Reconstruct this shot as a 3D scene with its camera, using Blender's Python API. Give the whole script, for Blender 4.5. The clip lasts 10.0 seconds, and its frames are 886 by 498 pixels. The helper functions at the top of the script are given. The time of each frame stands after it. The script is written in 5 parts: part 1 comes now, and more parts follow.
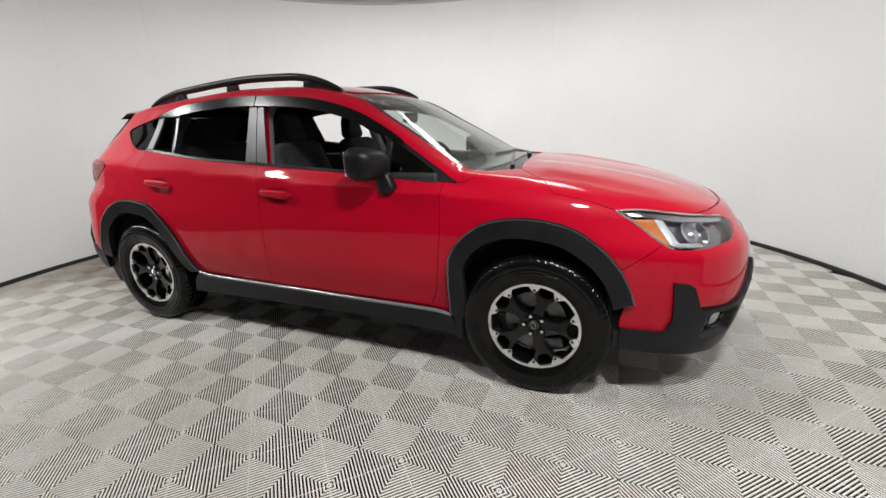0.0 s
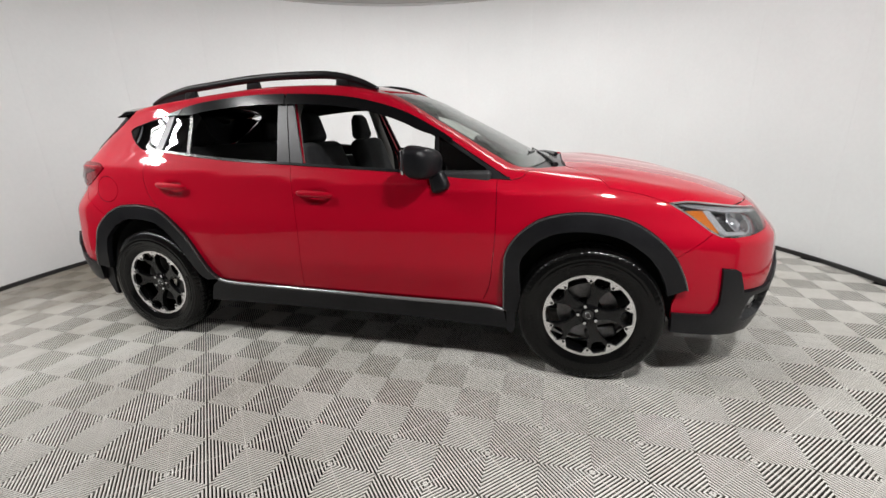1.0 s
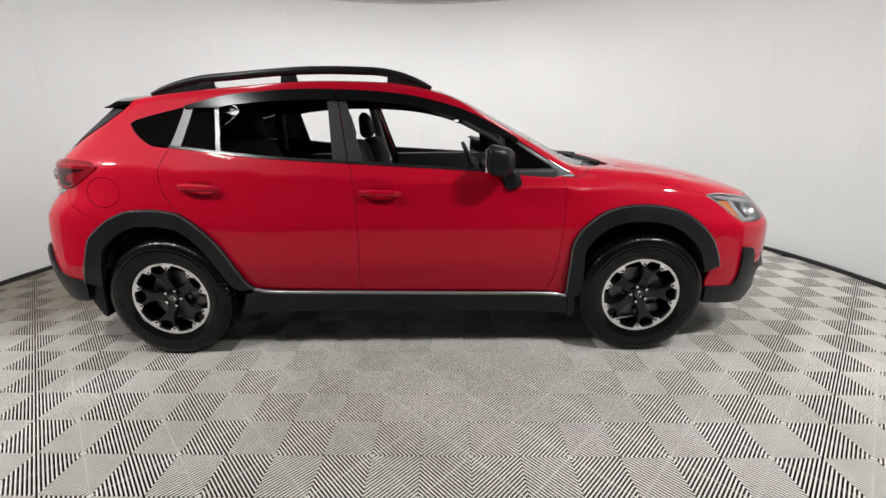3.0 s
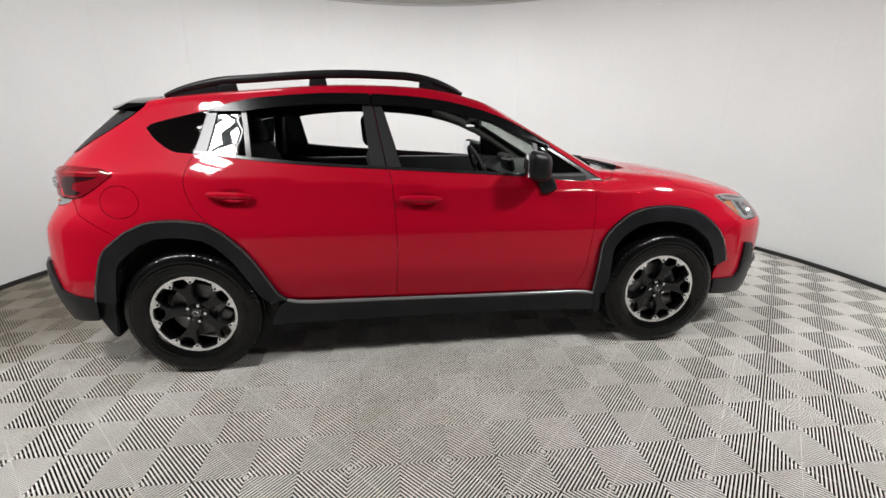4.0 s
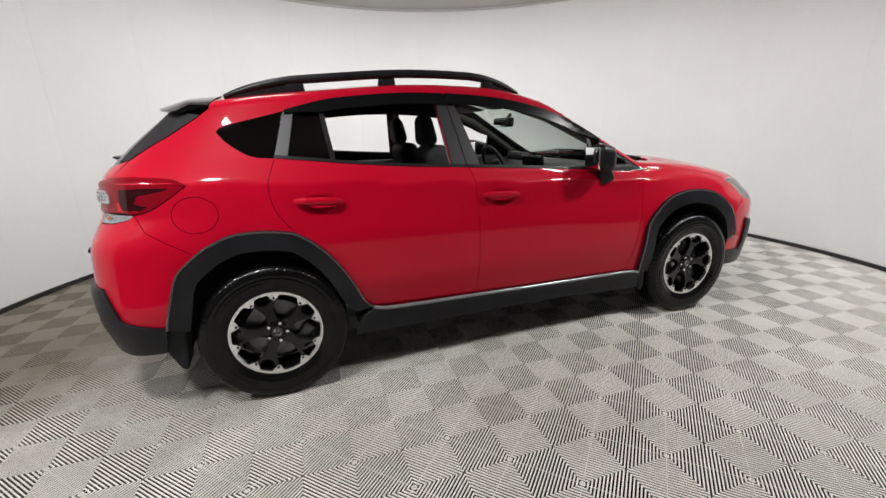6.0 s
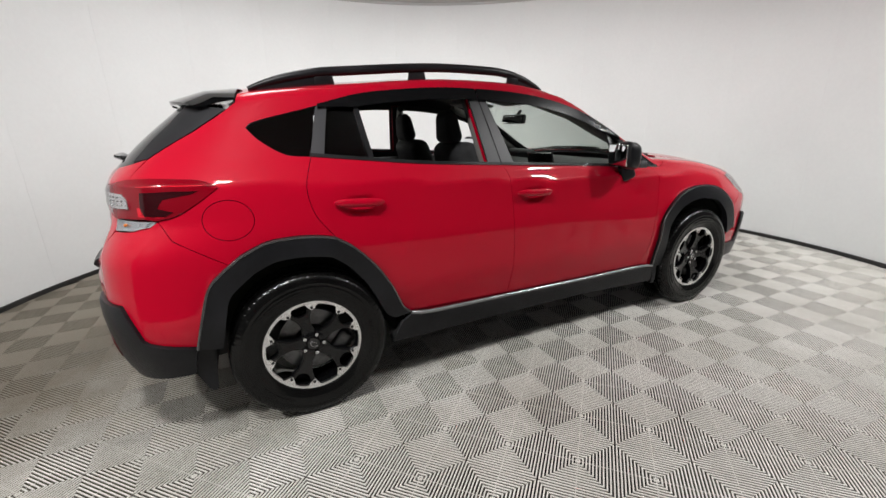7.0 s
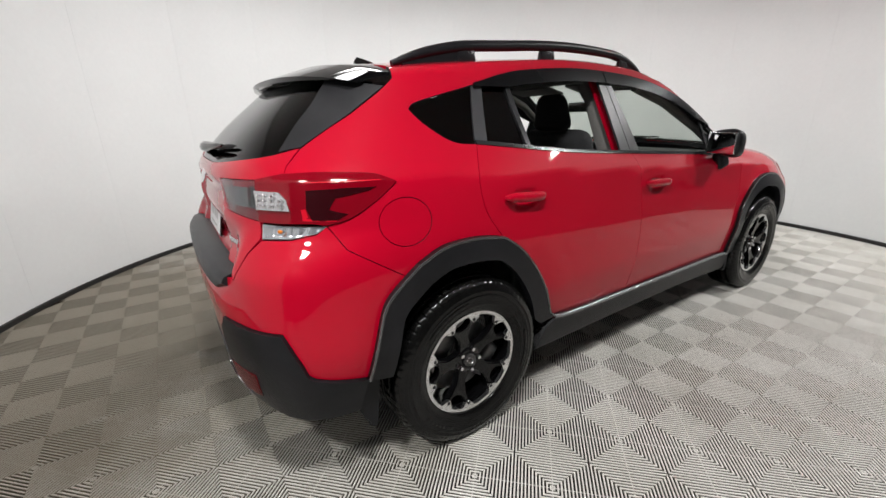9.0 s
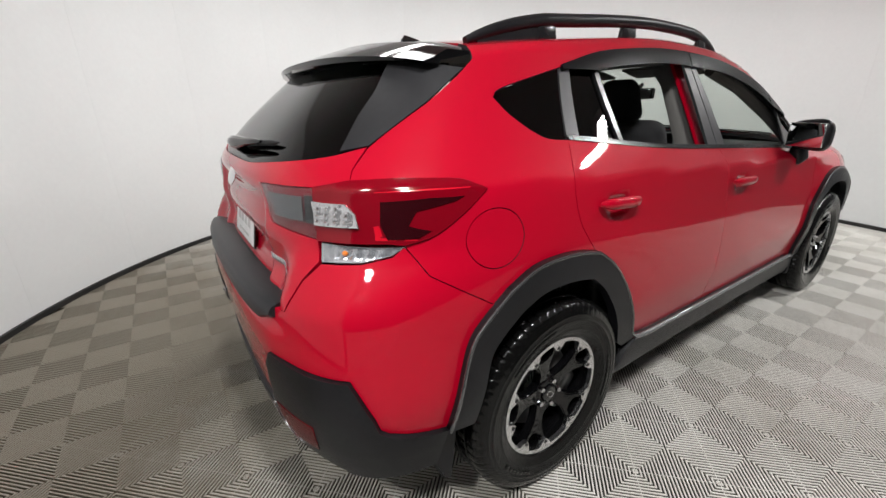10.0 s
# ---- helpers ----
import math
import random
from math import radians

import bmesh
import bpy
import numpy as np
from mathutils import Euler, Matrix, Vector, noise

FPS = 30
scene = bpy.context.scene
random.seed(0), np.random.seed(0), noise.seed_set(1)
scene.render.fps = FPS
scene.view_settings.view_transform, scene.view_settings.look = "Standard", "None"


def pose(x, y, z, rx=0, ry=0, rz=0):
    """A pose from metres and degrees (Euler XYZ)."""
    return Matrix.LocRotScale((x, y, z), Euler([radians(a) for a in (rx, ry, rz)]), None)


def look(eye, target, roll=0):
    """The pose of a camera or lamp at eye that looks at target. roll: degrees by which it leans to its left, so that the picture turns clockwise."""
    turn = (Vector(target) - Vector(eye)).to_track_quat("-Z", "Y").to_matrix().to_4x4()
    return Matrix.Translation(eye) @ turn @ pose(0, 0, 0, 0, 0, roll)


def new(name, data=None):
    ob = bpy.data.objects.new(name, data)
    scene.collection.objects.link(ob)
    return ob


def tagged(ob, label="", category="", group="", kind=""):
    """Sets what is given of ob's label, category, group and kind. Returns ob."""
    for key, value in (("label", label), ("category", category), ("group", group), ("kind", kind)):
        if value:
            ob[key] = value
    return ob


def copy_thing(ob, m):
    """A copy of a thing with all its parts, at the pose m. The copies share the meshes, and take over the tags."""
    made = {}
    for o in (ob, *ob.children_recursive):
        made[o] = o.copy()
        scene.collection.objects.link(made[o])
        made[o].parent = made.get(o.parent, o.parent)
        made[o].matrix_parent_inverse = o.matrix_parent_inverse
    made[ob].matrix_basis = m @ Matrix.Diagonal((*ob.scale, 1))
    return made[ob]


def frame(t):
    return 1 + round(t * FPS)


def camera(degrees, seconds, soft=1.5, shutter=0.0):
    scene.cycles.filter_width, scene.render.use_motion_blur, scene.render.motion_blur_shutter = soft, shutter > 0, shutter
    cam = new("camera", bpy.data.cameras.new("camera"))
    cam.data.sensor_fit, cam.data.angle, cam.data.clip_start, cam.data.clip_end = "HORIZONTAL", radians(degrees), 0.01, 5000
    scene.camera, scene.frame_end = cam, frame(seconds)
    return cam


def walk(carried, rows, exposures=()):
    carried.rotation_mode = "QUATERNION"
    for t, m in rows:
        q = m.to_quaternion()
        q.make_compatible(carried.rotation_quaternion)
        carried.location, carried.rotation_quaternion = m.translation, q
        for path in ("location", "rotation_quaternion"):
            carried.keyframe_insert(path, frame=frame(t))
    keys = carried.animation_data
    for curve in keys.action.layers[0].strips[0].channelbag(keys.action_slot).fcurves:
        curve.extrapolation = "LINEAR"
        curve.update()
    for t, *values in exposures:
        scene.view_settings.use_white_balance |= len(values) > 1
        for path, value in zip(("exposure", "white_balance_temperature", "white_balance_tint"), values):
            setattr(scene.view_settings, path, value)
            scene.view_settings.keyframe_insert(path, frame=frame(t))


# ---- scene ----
import collections
cam = camera(94.6, 10.0, soft=1.5)
PATH = [
    (0, (1.602, -2.598, 1.272), (0.884, -0.824, 0.691), -2.1),
    (0.5, (1.372, -2.692, 1.265), (0.755, -0.879, 0.691), -2.1),
    (1, (1.128, -2.787, 1.263), (0.63, -0.936, 0.692), -1.9),
    (1.5, (0.937, -2.912, 1.243), (0.552, -1.032, 0.678), -1.7),
    (2, (0.685, -2.95, 1.255), (0.419, -1.05, 0.69), -1.4),
    (2.5, (0.447, -2.962, 1.281), (0.306, -1.052, 0.704), -0.9),
    (2.7, (0.369, -2.98, 1.279), (0.277, -1.068, 0.699), -0.8),
    (3.8, (-0.175, -2.98, 1.299), (0.021, -1.076, 0.722), -0.2),
    (4, (-0.259, -2.975, 1.313), (-0.024, -1.076, 0.731), -0.2),
    (4.5, (-0.489, -2.994, 1.293), (-0.142, -1.112, 0.712), -0.4),
    (5, (-0.728, -2.932, 1.298), (-0.295, -1.068, 0.718), -0.7),
    (5.5, (-0.945, -2.843, 1.312), (-0.418, -1.005, 0.723), -1.0),
    (5.7, (-1.021, -2.847, 1.286), (-0.454, -1.015, 0.717), -1.3),
    (6.8, (-1.444, -2.641, 1.281), (-0.672, -0.887, 0.712), -1.5),
    (7, (-1.503, -2.595, 1.295), (-0.685, -0.865, 0.715), -1.3),
    (7.5, (-1.697, -2.476, 1.274), (-0.787, -0.793, 0.691), -1.2),
    (8, (-1.856, -2.283, 1.284), (-0.862, -0.65, 0.696), -0.8),
    (8.5, (-2.024, -2.082, 1.294), (-0.983, -0.482, 0.697), -0.8),
    (9, (-2.21, -1.944, 1.275), (-1.145, -0.366, 0.66), -1.0),
    (9.5, (-2.28, -1.765, 1.284), (-1.206, -0.204, 0.643), -1.0),
    (10, (-2.276, -1.571, 1.288), (-1.212, -0.016, 0.617), -1.0),
]
walk(cam, [(t, look(eye, target, roll)) for t, eye, target, roll in PATH])

# ---- world, lights, exposure ----
world = bpy.data.worlds.new("world")
world.use_nodes = True
world.node_tree.nodes["Background"].inputs[0].default_value = (0.9, 0.95, 1.0, 1)
world.node_tree.nodes["Background"].inputs[1].default_value = 0.02
scene.world = world
ROOM = (0.064, 0.108)
RADIUS, HEIGHT = 3.66, 3.0
ALCOVE = 4.75                                            # back of the dark bay that the booth opens to
# twin-tube fixtures over the open side: place, turn, watts
TUBES = (((-3.60, -1.80), -63, 78), ((-2.00, -1.90), -48, 70), ((2.05, -2.15), 42, 90), ((3.35, -1.85), 60, 46))
# unseen wide soft panels, added and tipped to light the wall: room angle, watts
PANELS = ((22, 28), (70, 36), (118, 40), (166, 22))

# ---- small tools ----
def material(name, colour, rough=0.5, metal=0.0, coat=0.0, spec=0.5):
    m = bpy.data.materials.new(name)
    m.use_nodes = True
    b = m.node_tree.nodes["Principled BSDF"]
    b.inputs["Base Color"].default_value = (*colour, 1)
    b.inputs["Roughness"].default_value = rough
    b.inputs["Metallic"].default_value = metal
    b.inputs["Coat Weight"].default_value = coat
    b.inputs["Coat Roughness"].default_value = 0.03
    b.inputs["Specular IOR Level"].default_value = spec
    return m


def node(m, kind, **given):
    n = m.node_tree.nodes.new(kind)
    for k, v in given.items():
        n.inputs[k.replace("_", " ")].default_value = v
    return n


def wire(m, a, i, b, j):
    m.node_tree.links.new(a.outputs[i], b.inputs[j])


def varied(m, dark, light, scale=8.0, fine=90.0, bump=0.0, rough=None, bump_scale=200.0, per_object=0.0):
    """Colour that wanders between two tones at two scales, with fine relief."""
    b = m.node_tree.nodes["Principled BSDF"]
    n1, n2 = node(m, "ShaderNodeTexNoise", Scale=scale, Detail=6.0), node(m, "ShaderNodeTexNoise", Scale=fine, Detail=4.0)
    geo = node(m, "ShaderNodeNewGeometry")
    for n in (n1, n2):
        wire(m, geo, "Position", n, "Vector")
    add = node(m, "ShaderNodeMath")
    add.operation = "MULTIPLY_ADD"
    add.inputs[1].default_value = 0.35
    wire(m, n2, 0, add, 0)
    wire(m, n1, 0, add, 2)
    last = add
    if per_object:
        info = node(m, "ShaderNodeObjectInfo")
        more = node(m, "ShaderNodeMath")
        more.operation = "MULTIPLY_ADD"
        more.inputs[1].default_value = per_object
        wire(m, info, "Random", more, 0)
        wire(m, add, 0, more, 2)
        last = more
    ramp = node(m, "ShaderNodeValToRGB")
    ramp.color_ramp.elements[0].position, ramp.color_ramp.elements[1].position = 0.45, 0.95
    ramp.color_ramp.elements[0].color, ramp.color_ramp.elements[1].color = (*dark, 1), (*light, 1)
    wire(m, last, 0, ramp, 0)
    wire(m, ramp, 0, b, "Base Color")
    if rough:
        mr = node(m, "ShaderNodeMapRange")
        mr.inputs[3].default_value, mr.inputs[4].default_value = rough
        wire(m, n1, 0, mr, 0)
        wire(m, mr, 0, b, "Roughness")
    if bump:
        n3 = node(m, "ShaderNodeTexNoise", Scale=bump_scale, Detail=3.0)
        wire(m, geo, "Position", n3, "Vector")
        bp = node(m, "ShaderNodeBump", Strength=bump, Distance=0.002)
        wire(m, n3, 0, bp, "Height")
        wire(m, bp, 0, b, "Normal")
    return m


def glass(name, tint, least=0.04):
    """A thin clear sheet: see-through, with gloss that grows towards grazing view."""
    m = bpy.data.materials.new(name)
    m.use_nodes = True
    t = m.node_tree
    t.nodes.remove(t.nodes["Principled BSDF"])
    out = t.nodes["Material Output"]
    clear, shine, mix = node(m, "ShaderNodeBsdfTransparent"), node(m, "ShaderNodeBsdfGlossy"), node(m, "ShaderNodeMixShader")
    clear.inputs[0].default_value = (*tint, 1)
    shine.inputs["Roughness"].default_value = 0.015
    view = node(m, "ShaderNodeLayerWeight", Blend=0.5)
    power, scale = node(m, "ShaderNodeMath"), node(m, "ShaderNodeMath")
    power.operation, scale.operation = "POWER", "MULTIPLY_ADD"
    power.inputs[1].default_value = 5.0
    scale.inputs[1].default_value, scale.inputs[2].default_value = 1 - least, least
    wire(m, view, "Facing", power, 0)
    wire(m, power, 0, scale, 0)
    wire(m, scale, 0, mix, 0)
    wire(m, clear, 0, mix, 1)
    wire(m, shine, 0, mix, 2)
    wire(m, mix, 0, out, 0)
    return m


# ---- materials ----
RED = material("red_metallic_paint", (0.40, 0.0005, 0.0150), 0.42, 0.0, 1.0, 0.05)
RED.node_tree.nodes["Principled BSDF"].inputs["Coat IOR"].default_value = 1.35
RED.node_tree.nodes["Principled BSDF"].inputs["Coat Roughness"].default_value = 0.022
flake = node(RED, "ShaderNodeTexNoise", Scale=900.0, Detail=2.0)
flake_geo = node(RED, "ShaderNodeNewGeometry")
wire(RED, flake_geo, "Position", flake, "Vector")
flake_bump = node(RED, "ShaderNodeBump", Strength=0.03, Distance=0.0006)
wire(RED, flake, 0, flake_bump, "Height")
wire(RED, flake_bump, 0, RED.node_tree.nodes["Principled BSDF"], "Normal")
CLAD = varied(material("grained_black_plastic", (0.03, 0.03, 0.032), 0.45, 0, 0, 0.24), (0.006, 0.006, 0.007), (0.014, 0.014, 0.016), 5, 60, 0.15, (0.28, 0.40), 900)
GLOSS = material("gloss_black_plastic", (0.005, 0.005, 0.0055), 0.10, 0, 0.4)
SATIN = varied(material("satin_black_trim", (0.02, 0.02, 0.022), 0.3, 0, 0, 0.3), (0.010, 0.010, 0.011), (0.020, 0.020, 0.022), 6, 50, 0.0, (0.20, 0.30))
DARK = material("dark_underbody", (0.012, 0.012, 0.012), 0.8)
RUBBER = varied(material("tyre_rubber", (0.012, 0.012, 0.012), 0.3, 0, 0, 0.24), (0.002, 0.002, 0.002), (0.005, 0.005, 0.0046), 9, 120, 0.06, (0.10, 0.24), 500)
SILVER = material("machined_aluminium", (0.80, 0.80, 0.81), 0.24, 1.0)
CHROME = material("chrome", (0.80, 0.80, 0.82), 0.08, 1.0)
STEEL = varied(material("brake_steel", (0.16, 0.16, 0.17), 0.35, 1.0), (0.07, 0.068, 0.066), (0.19, 0.19, 0.195), 20, 150, 0, (0.3, 0.5))
FABRIC = varied(material("black_seat_fabric", (0.015, 0.015, 0.016), 0.85), (0.010, 0.010, 0.011), (0.024, 0.024, 0.026), 10, 300, 0.5, None, 700)
TRIM = material("dark_interior_plastic", (0.016, 0.016, 0.017), 0.6)
LINER = material("grey_headliner", (0.16, 0.155, 0.145), 0.9)
CLEAR = glass("clear_glass", (0.86, 0.90, 0.87))
TINT = glass("dark_privacy_glass", (0.045, 0.048, 0.05))
VISOR_SOLID = material("smoked_acrylic_black", (0.005, 0.005, 0.0055), 0.20, 0, 0.0, 0.07)
MATT = varied(material("matt_black_trim", (0.02, 0.02, 0.022), 0.5, 0, 0, 0.2), (0.012, 0.012, 0.013), (0.020, 0.020, 0.022), 6, 50, 0.0, (0.48, 0.58))
PILLAR = material("satin_black_film", (0.024, 0.024, 0.027), 0.38, 0, 0.0, 0.6)
PILLAR_DARK = material("satin_black_pillar_film", (0.020, 0.020, 0.022), 0.40, 0, 0.0, 0.45)
LACQUER = material("black_lacquer", (0.003, 0.003, 0.0033), 0.07, 0, 0.0, 0.40)
# grey metal tone stands for the reflection along the black sill's top edge
SILL_EDGE = material("sill_edge_reflection", (0.26, 0.26, 0.265), 0.26, 0.6)
RIMLINE = material("smooth_black_edge", (0.035, 0.035, 0.036), 0.22, 0, 0.6, 1.0)
REDSOLID = material("deep_red_lens", (0.17, 0.0004, 0.006), 0.10, 0, 0.25, 0.3)
REFLECT = material("dark_red_reflector", (0.085, 0.0004, 0.003), 0.25, 0, 0.0, 0.2)
HEADBASE = material("bright_lamp_bowl", (0.34, 0.34, 0.35), 0.16, 0.9)
SMOKE = material("grey_lamp_reflector", (0.20, 0.20, 0.205), 0.20, 0.8)
LENS = glass("clear_lamp_lens", (0.93, 0.94, 0.95))
LAMPRED = material("red_lamp_body", (0.42, 0.004, 0.018), 0.2, 0, 1.0)
STRIP = material("bright_red_light_guide", (0.52, 0.003, 0.016), 0.15, 0, 0.3)
LAMPDARK = material("dark_red_lamp_body", (0.022, 0.0006, 0.002), 0.12, 0, 0.3, 0.3)
AMBER = material("amber_reflector", (0.60, 0.15, 0.004), 0.3, 0, 0.6)
WHITE = material("lamp_reflector", (0.55, 0.55, 0.56), 0.16, 0.75)
PLATE = varied(material("white_plate", (0.75, 0.75, 0.75), 0.4), (0.66, 0.66, 0.66), (0.80, 0.80, 0.80), 20, 200)
MIRROR = material("mirror_glass", (0.85, 0.87, 0.88), 0.02, 1.0)
WALL = varied(material("white_wall_panel", (0.8, 0.8, 0.8), 0.6), (0.700, 0.712, 0.708), (0.762, 0.775, 0.770), 0.9, 30, 0.05, (0.45, 0.6), 300)
CEIL = varied(material("grey_ceiling", (0.5, 0.5, 0.5), 0.9), (0.46, 0.46, 0.455), (0.54, 0.54, 0.53), 1.0, 30)
BLACKTRIM = varied(material("black_base_trim", (0.012, 0.012, 0.012), 0.5), (0.008, 0.008, 0.008), (0.02, 0.019, 0.018), 6, 80)
DOORGREY = varied(material("dark_grey_door", (0.035, 0.037, 0.042), 0.5), (0.028, 0.03, 0.034), (0.045, 0.047, 0.052), 3, 60)
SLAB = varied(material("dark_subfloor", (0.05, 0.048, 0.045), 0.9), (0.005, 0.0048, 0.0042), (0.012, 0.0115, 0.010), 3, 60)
TILE = varied(material("grey_ribbed_tile", (0.5, 0.49, 0.47), 0.55), (0.46, 0.442, 0.396), (0.65, 0.634, 0.594), 1.6, 25, 0.15, (0.45, 0.65), 400, 0.10)
# rib gap dirt, with the shade deep between ribs put into the colour
GAP = varied(material("dirty_shaded_rib_gap", (0.03, 0.029, 0.026), 0.9, 0, 0, 0.1), (0.085, 0.080, 0.066), (0.150, 0.142, 0.120), 3, 60)
BACKDARK = varied(material("dark_grey_shutter", (0.05, 0.05, 0.055), 0.6), (0.035, 0.036, 0.039), (0.060, 0.061, 0.065), 1.2, 40, 0.1, (0.5, 0.7))
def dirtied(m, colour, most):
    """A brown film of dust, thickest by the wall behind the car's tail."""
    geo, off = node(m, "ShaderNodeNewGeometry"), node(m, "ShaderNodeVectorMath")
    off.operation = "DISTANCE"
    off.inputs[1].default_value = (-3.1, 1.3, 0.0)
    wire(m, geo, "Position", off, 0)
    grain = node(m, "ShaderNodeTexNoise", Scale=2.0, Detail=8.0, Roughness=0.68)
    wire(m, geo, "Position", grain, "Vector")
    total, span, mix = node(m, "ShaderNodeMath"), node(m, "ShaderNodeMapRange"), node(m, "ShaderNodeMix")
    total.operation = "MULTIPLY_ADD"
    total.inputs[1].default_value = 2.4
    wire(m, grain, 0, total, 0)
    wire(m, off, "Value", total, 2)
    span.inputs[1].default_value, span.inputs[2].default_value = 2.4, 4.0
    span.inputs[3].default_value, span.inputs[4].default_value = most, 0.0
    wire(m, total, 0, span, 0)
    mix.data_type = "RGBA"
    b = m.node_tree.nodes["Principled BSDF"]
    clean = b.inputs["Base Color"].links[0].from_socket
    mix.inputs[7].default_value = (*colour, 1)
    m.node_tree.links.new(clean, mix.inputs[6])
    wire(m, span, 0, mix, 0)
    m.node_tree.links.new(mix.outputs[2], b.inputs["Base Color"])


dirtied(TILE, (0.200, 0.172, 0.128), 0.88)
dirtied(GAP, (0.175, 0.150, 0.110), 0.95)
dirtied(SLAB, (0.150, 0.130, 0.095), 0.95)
LAMPMAT = material("white_lamp_housing", (0.75, 0.75, 0.75), 0.5)


# ---- mesh tools ----
def finish(name, me, mat, parent=None, label="", smooth=True):
    for m in (mat if isinstance(mat, (list, tuple)) else [mat]):
        me.materials.append(m)
    if smooth:
        me.polygons.foreach_set("use_smooth", np.ones(len(me.polygons), bool))
    ob = new(name, me)
    ob.parent = parent
    if label:
        tagged(ob, label)
    return ob


def part(name, bm, mat, parent=None, label="", smooth=True, angle=35):
    me = bpy.data.meshes.new(name)
    if smooth:
        for e in bm.edges:
            e.smooth = len(e.link_faces) != 2 or e.calc_face_angle(0) < radians(angle)
    bm.to_mesh(me)
    bm.free()
    return finish(name, me, mat, parent, label, smooth)


def thing(name, label, category, at=(0, 0, 0), group="", kind="", turn=0):
    ob = new(name)
    ob.empty_display_size = 0.1
    ob.matrix_world = pose(*at, 0, 0, turn)
    return tagged(ob, label, category, group, kind)


def soft_box(bm, size, at, bevel=0.02, rot=(0, 0, 0), seg=3, taper=1.0):
    """A box with rounded edges; taper narrows its top."""
    r = bmesh.ops.create_cube(bm, size=1)
    vs = r["verts"]
    for v in vs:
        k = taper if v.co.z > 0 else 1
        v.co = Vector((v.co.x * size[0] * k, v.co.y * size[1] * k, v.co.z * size[2]))
    es = list({e for v in vs for e in v.link_edges})
    if bevel:
        b = bmesh.ops.bevel(bm, geom=es, offset=min(bevel, min(size) * 0.49), segments=seg, profile=0.5, affect="EDGES")
        vs = list({v for f in b["faces"] for v in f.verts} | {v for v in vs if v.is_valid})
    m = pose(*at, *rot)
    for v in vs:
        v.co = m @ v.co
    return bm


def lathe(bm, profile, axis="y", n=48, closed=False, turn=0.0):
    """Revolves (radius, offset) pairs about the y axis (offset runs to -y) or about z (offset runs up)."""
    rings = []
    for r, o in profile:
        ring = []
        for i in range(n):
            a = 2 * math.pi * i / n + turn
            rr = r(i) if callable(r) else r
            ring.append(bm.verts.new((rr * math.cos(a), -o, rr * math.sin(a)) if axis == "y" else (rr * math.cos(a), rr * math.sin(a), o)))
        rings.append(ring)
    pairs = list(zip(rings, rings[1:])) + ([(rings[-1], rings[0])] if closed else [])
    for a, b in pairs:
        for i in range(n):
            j = (i + 1) % n
            bm.faces.new((a[i], a[j], b[j], b[i]))
    bmesh.ops.recalc_face_normals(bm, faces=bm.faces)
    return bm


def tube(bm, pts, radius, n=10, flat=1.0):
    """A round bar along a line of points, with closed ends."""
    pts = [Vector(p) for p in pts]
    rings = []
    for i, p in enumerate(pts):
        d = (pts[min(i + 1, len(pts) - 1)] - pts[max(i - 1, 0)]).normalized()
        side = d.cross(Vector((0, 0, 1)))
        side = side.normalized() if side.length > 1e-4 else Vector((1, 0, 0))
        up = side.cross(d).normalized()
        r = radius[i] if isinstance(radius, (list, tuple)) else radius
        rings.append([bm.verts.new(p + side * r * math.cos(2 * math.pi * k / n) * flat + up * r * math.sin(2 * math.pi * k / n)) for k in range(n)])
    for a, b in zip(rings, rings[1:]):
        for k in range(n):
            bm.faces.new((a[k], a[(k + 1) % n], b[(k + 1) % n], b[k]))
    bm.faces.new(rings[0])
    bm.faces.new(rings[-1][::-1])
    bmesh.ops.recalc_face_normals(bm, faces=bm.faces)
    return bm


def spline(pts, n=8):
    """A smooth line through points of any dimension."""
    p = np.asarray(pts, float)
    p = np.vstack([2 * p[0] - p[1], p, 2 * p[-1] - p[-2]])
    out = []
    for i in range(1, len(p) - 2):
        for k in range(n):
            t = k / n
            a, b, c, d = p[i - 1], p[i], p[i + 1], p[i + 2]
            out.append(0.5 * (2 * b + (c - a) * t + (2 * a - 5 * b + 4 * c - d) * t * t + (3 * b - a - 3 * c + d) * t ** 3))
    out.append(p[-2])
    return [tuple(q) for q in out]


def inside(poly, pts):
    """Which points lie inside a closed outline."""
    x, y = pts[:, 0], pts[:, 1]
    odd = np.zeros(len(pts), bool)
    a = np.asarray(poly)
    for (x0, y0), (x1, y1) in zip(a, np.roll(a, -1, 0)):
        hit = (y0 > y) != (y1 > y)
        if y1 != y0:
            odd ^= hit & (x < x0 + (y - y0) * (x1 - x0) / (y1 - y0))
    return odd


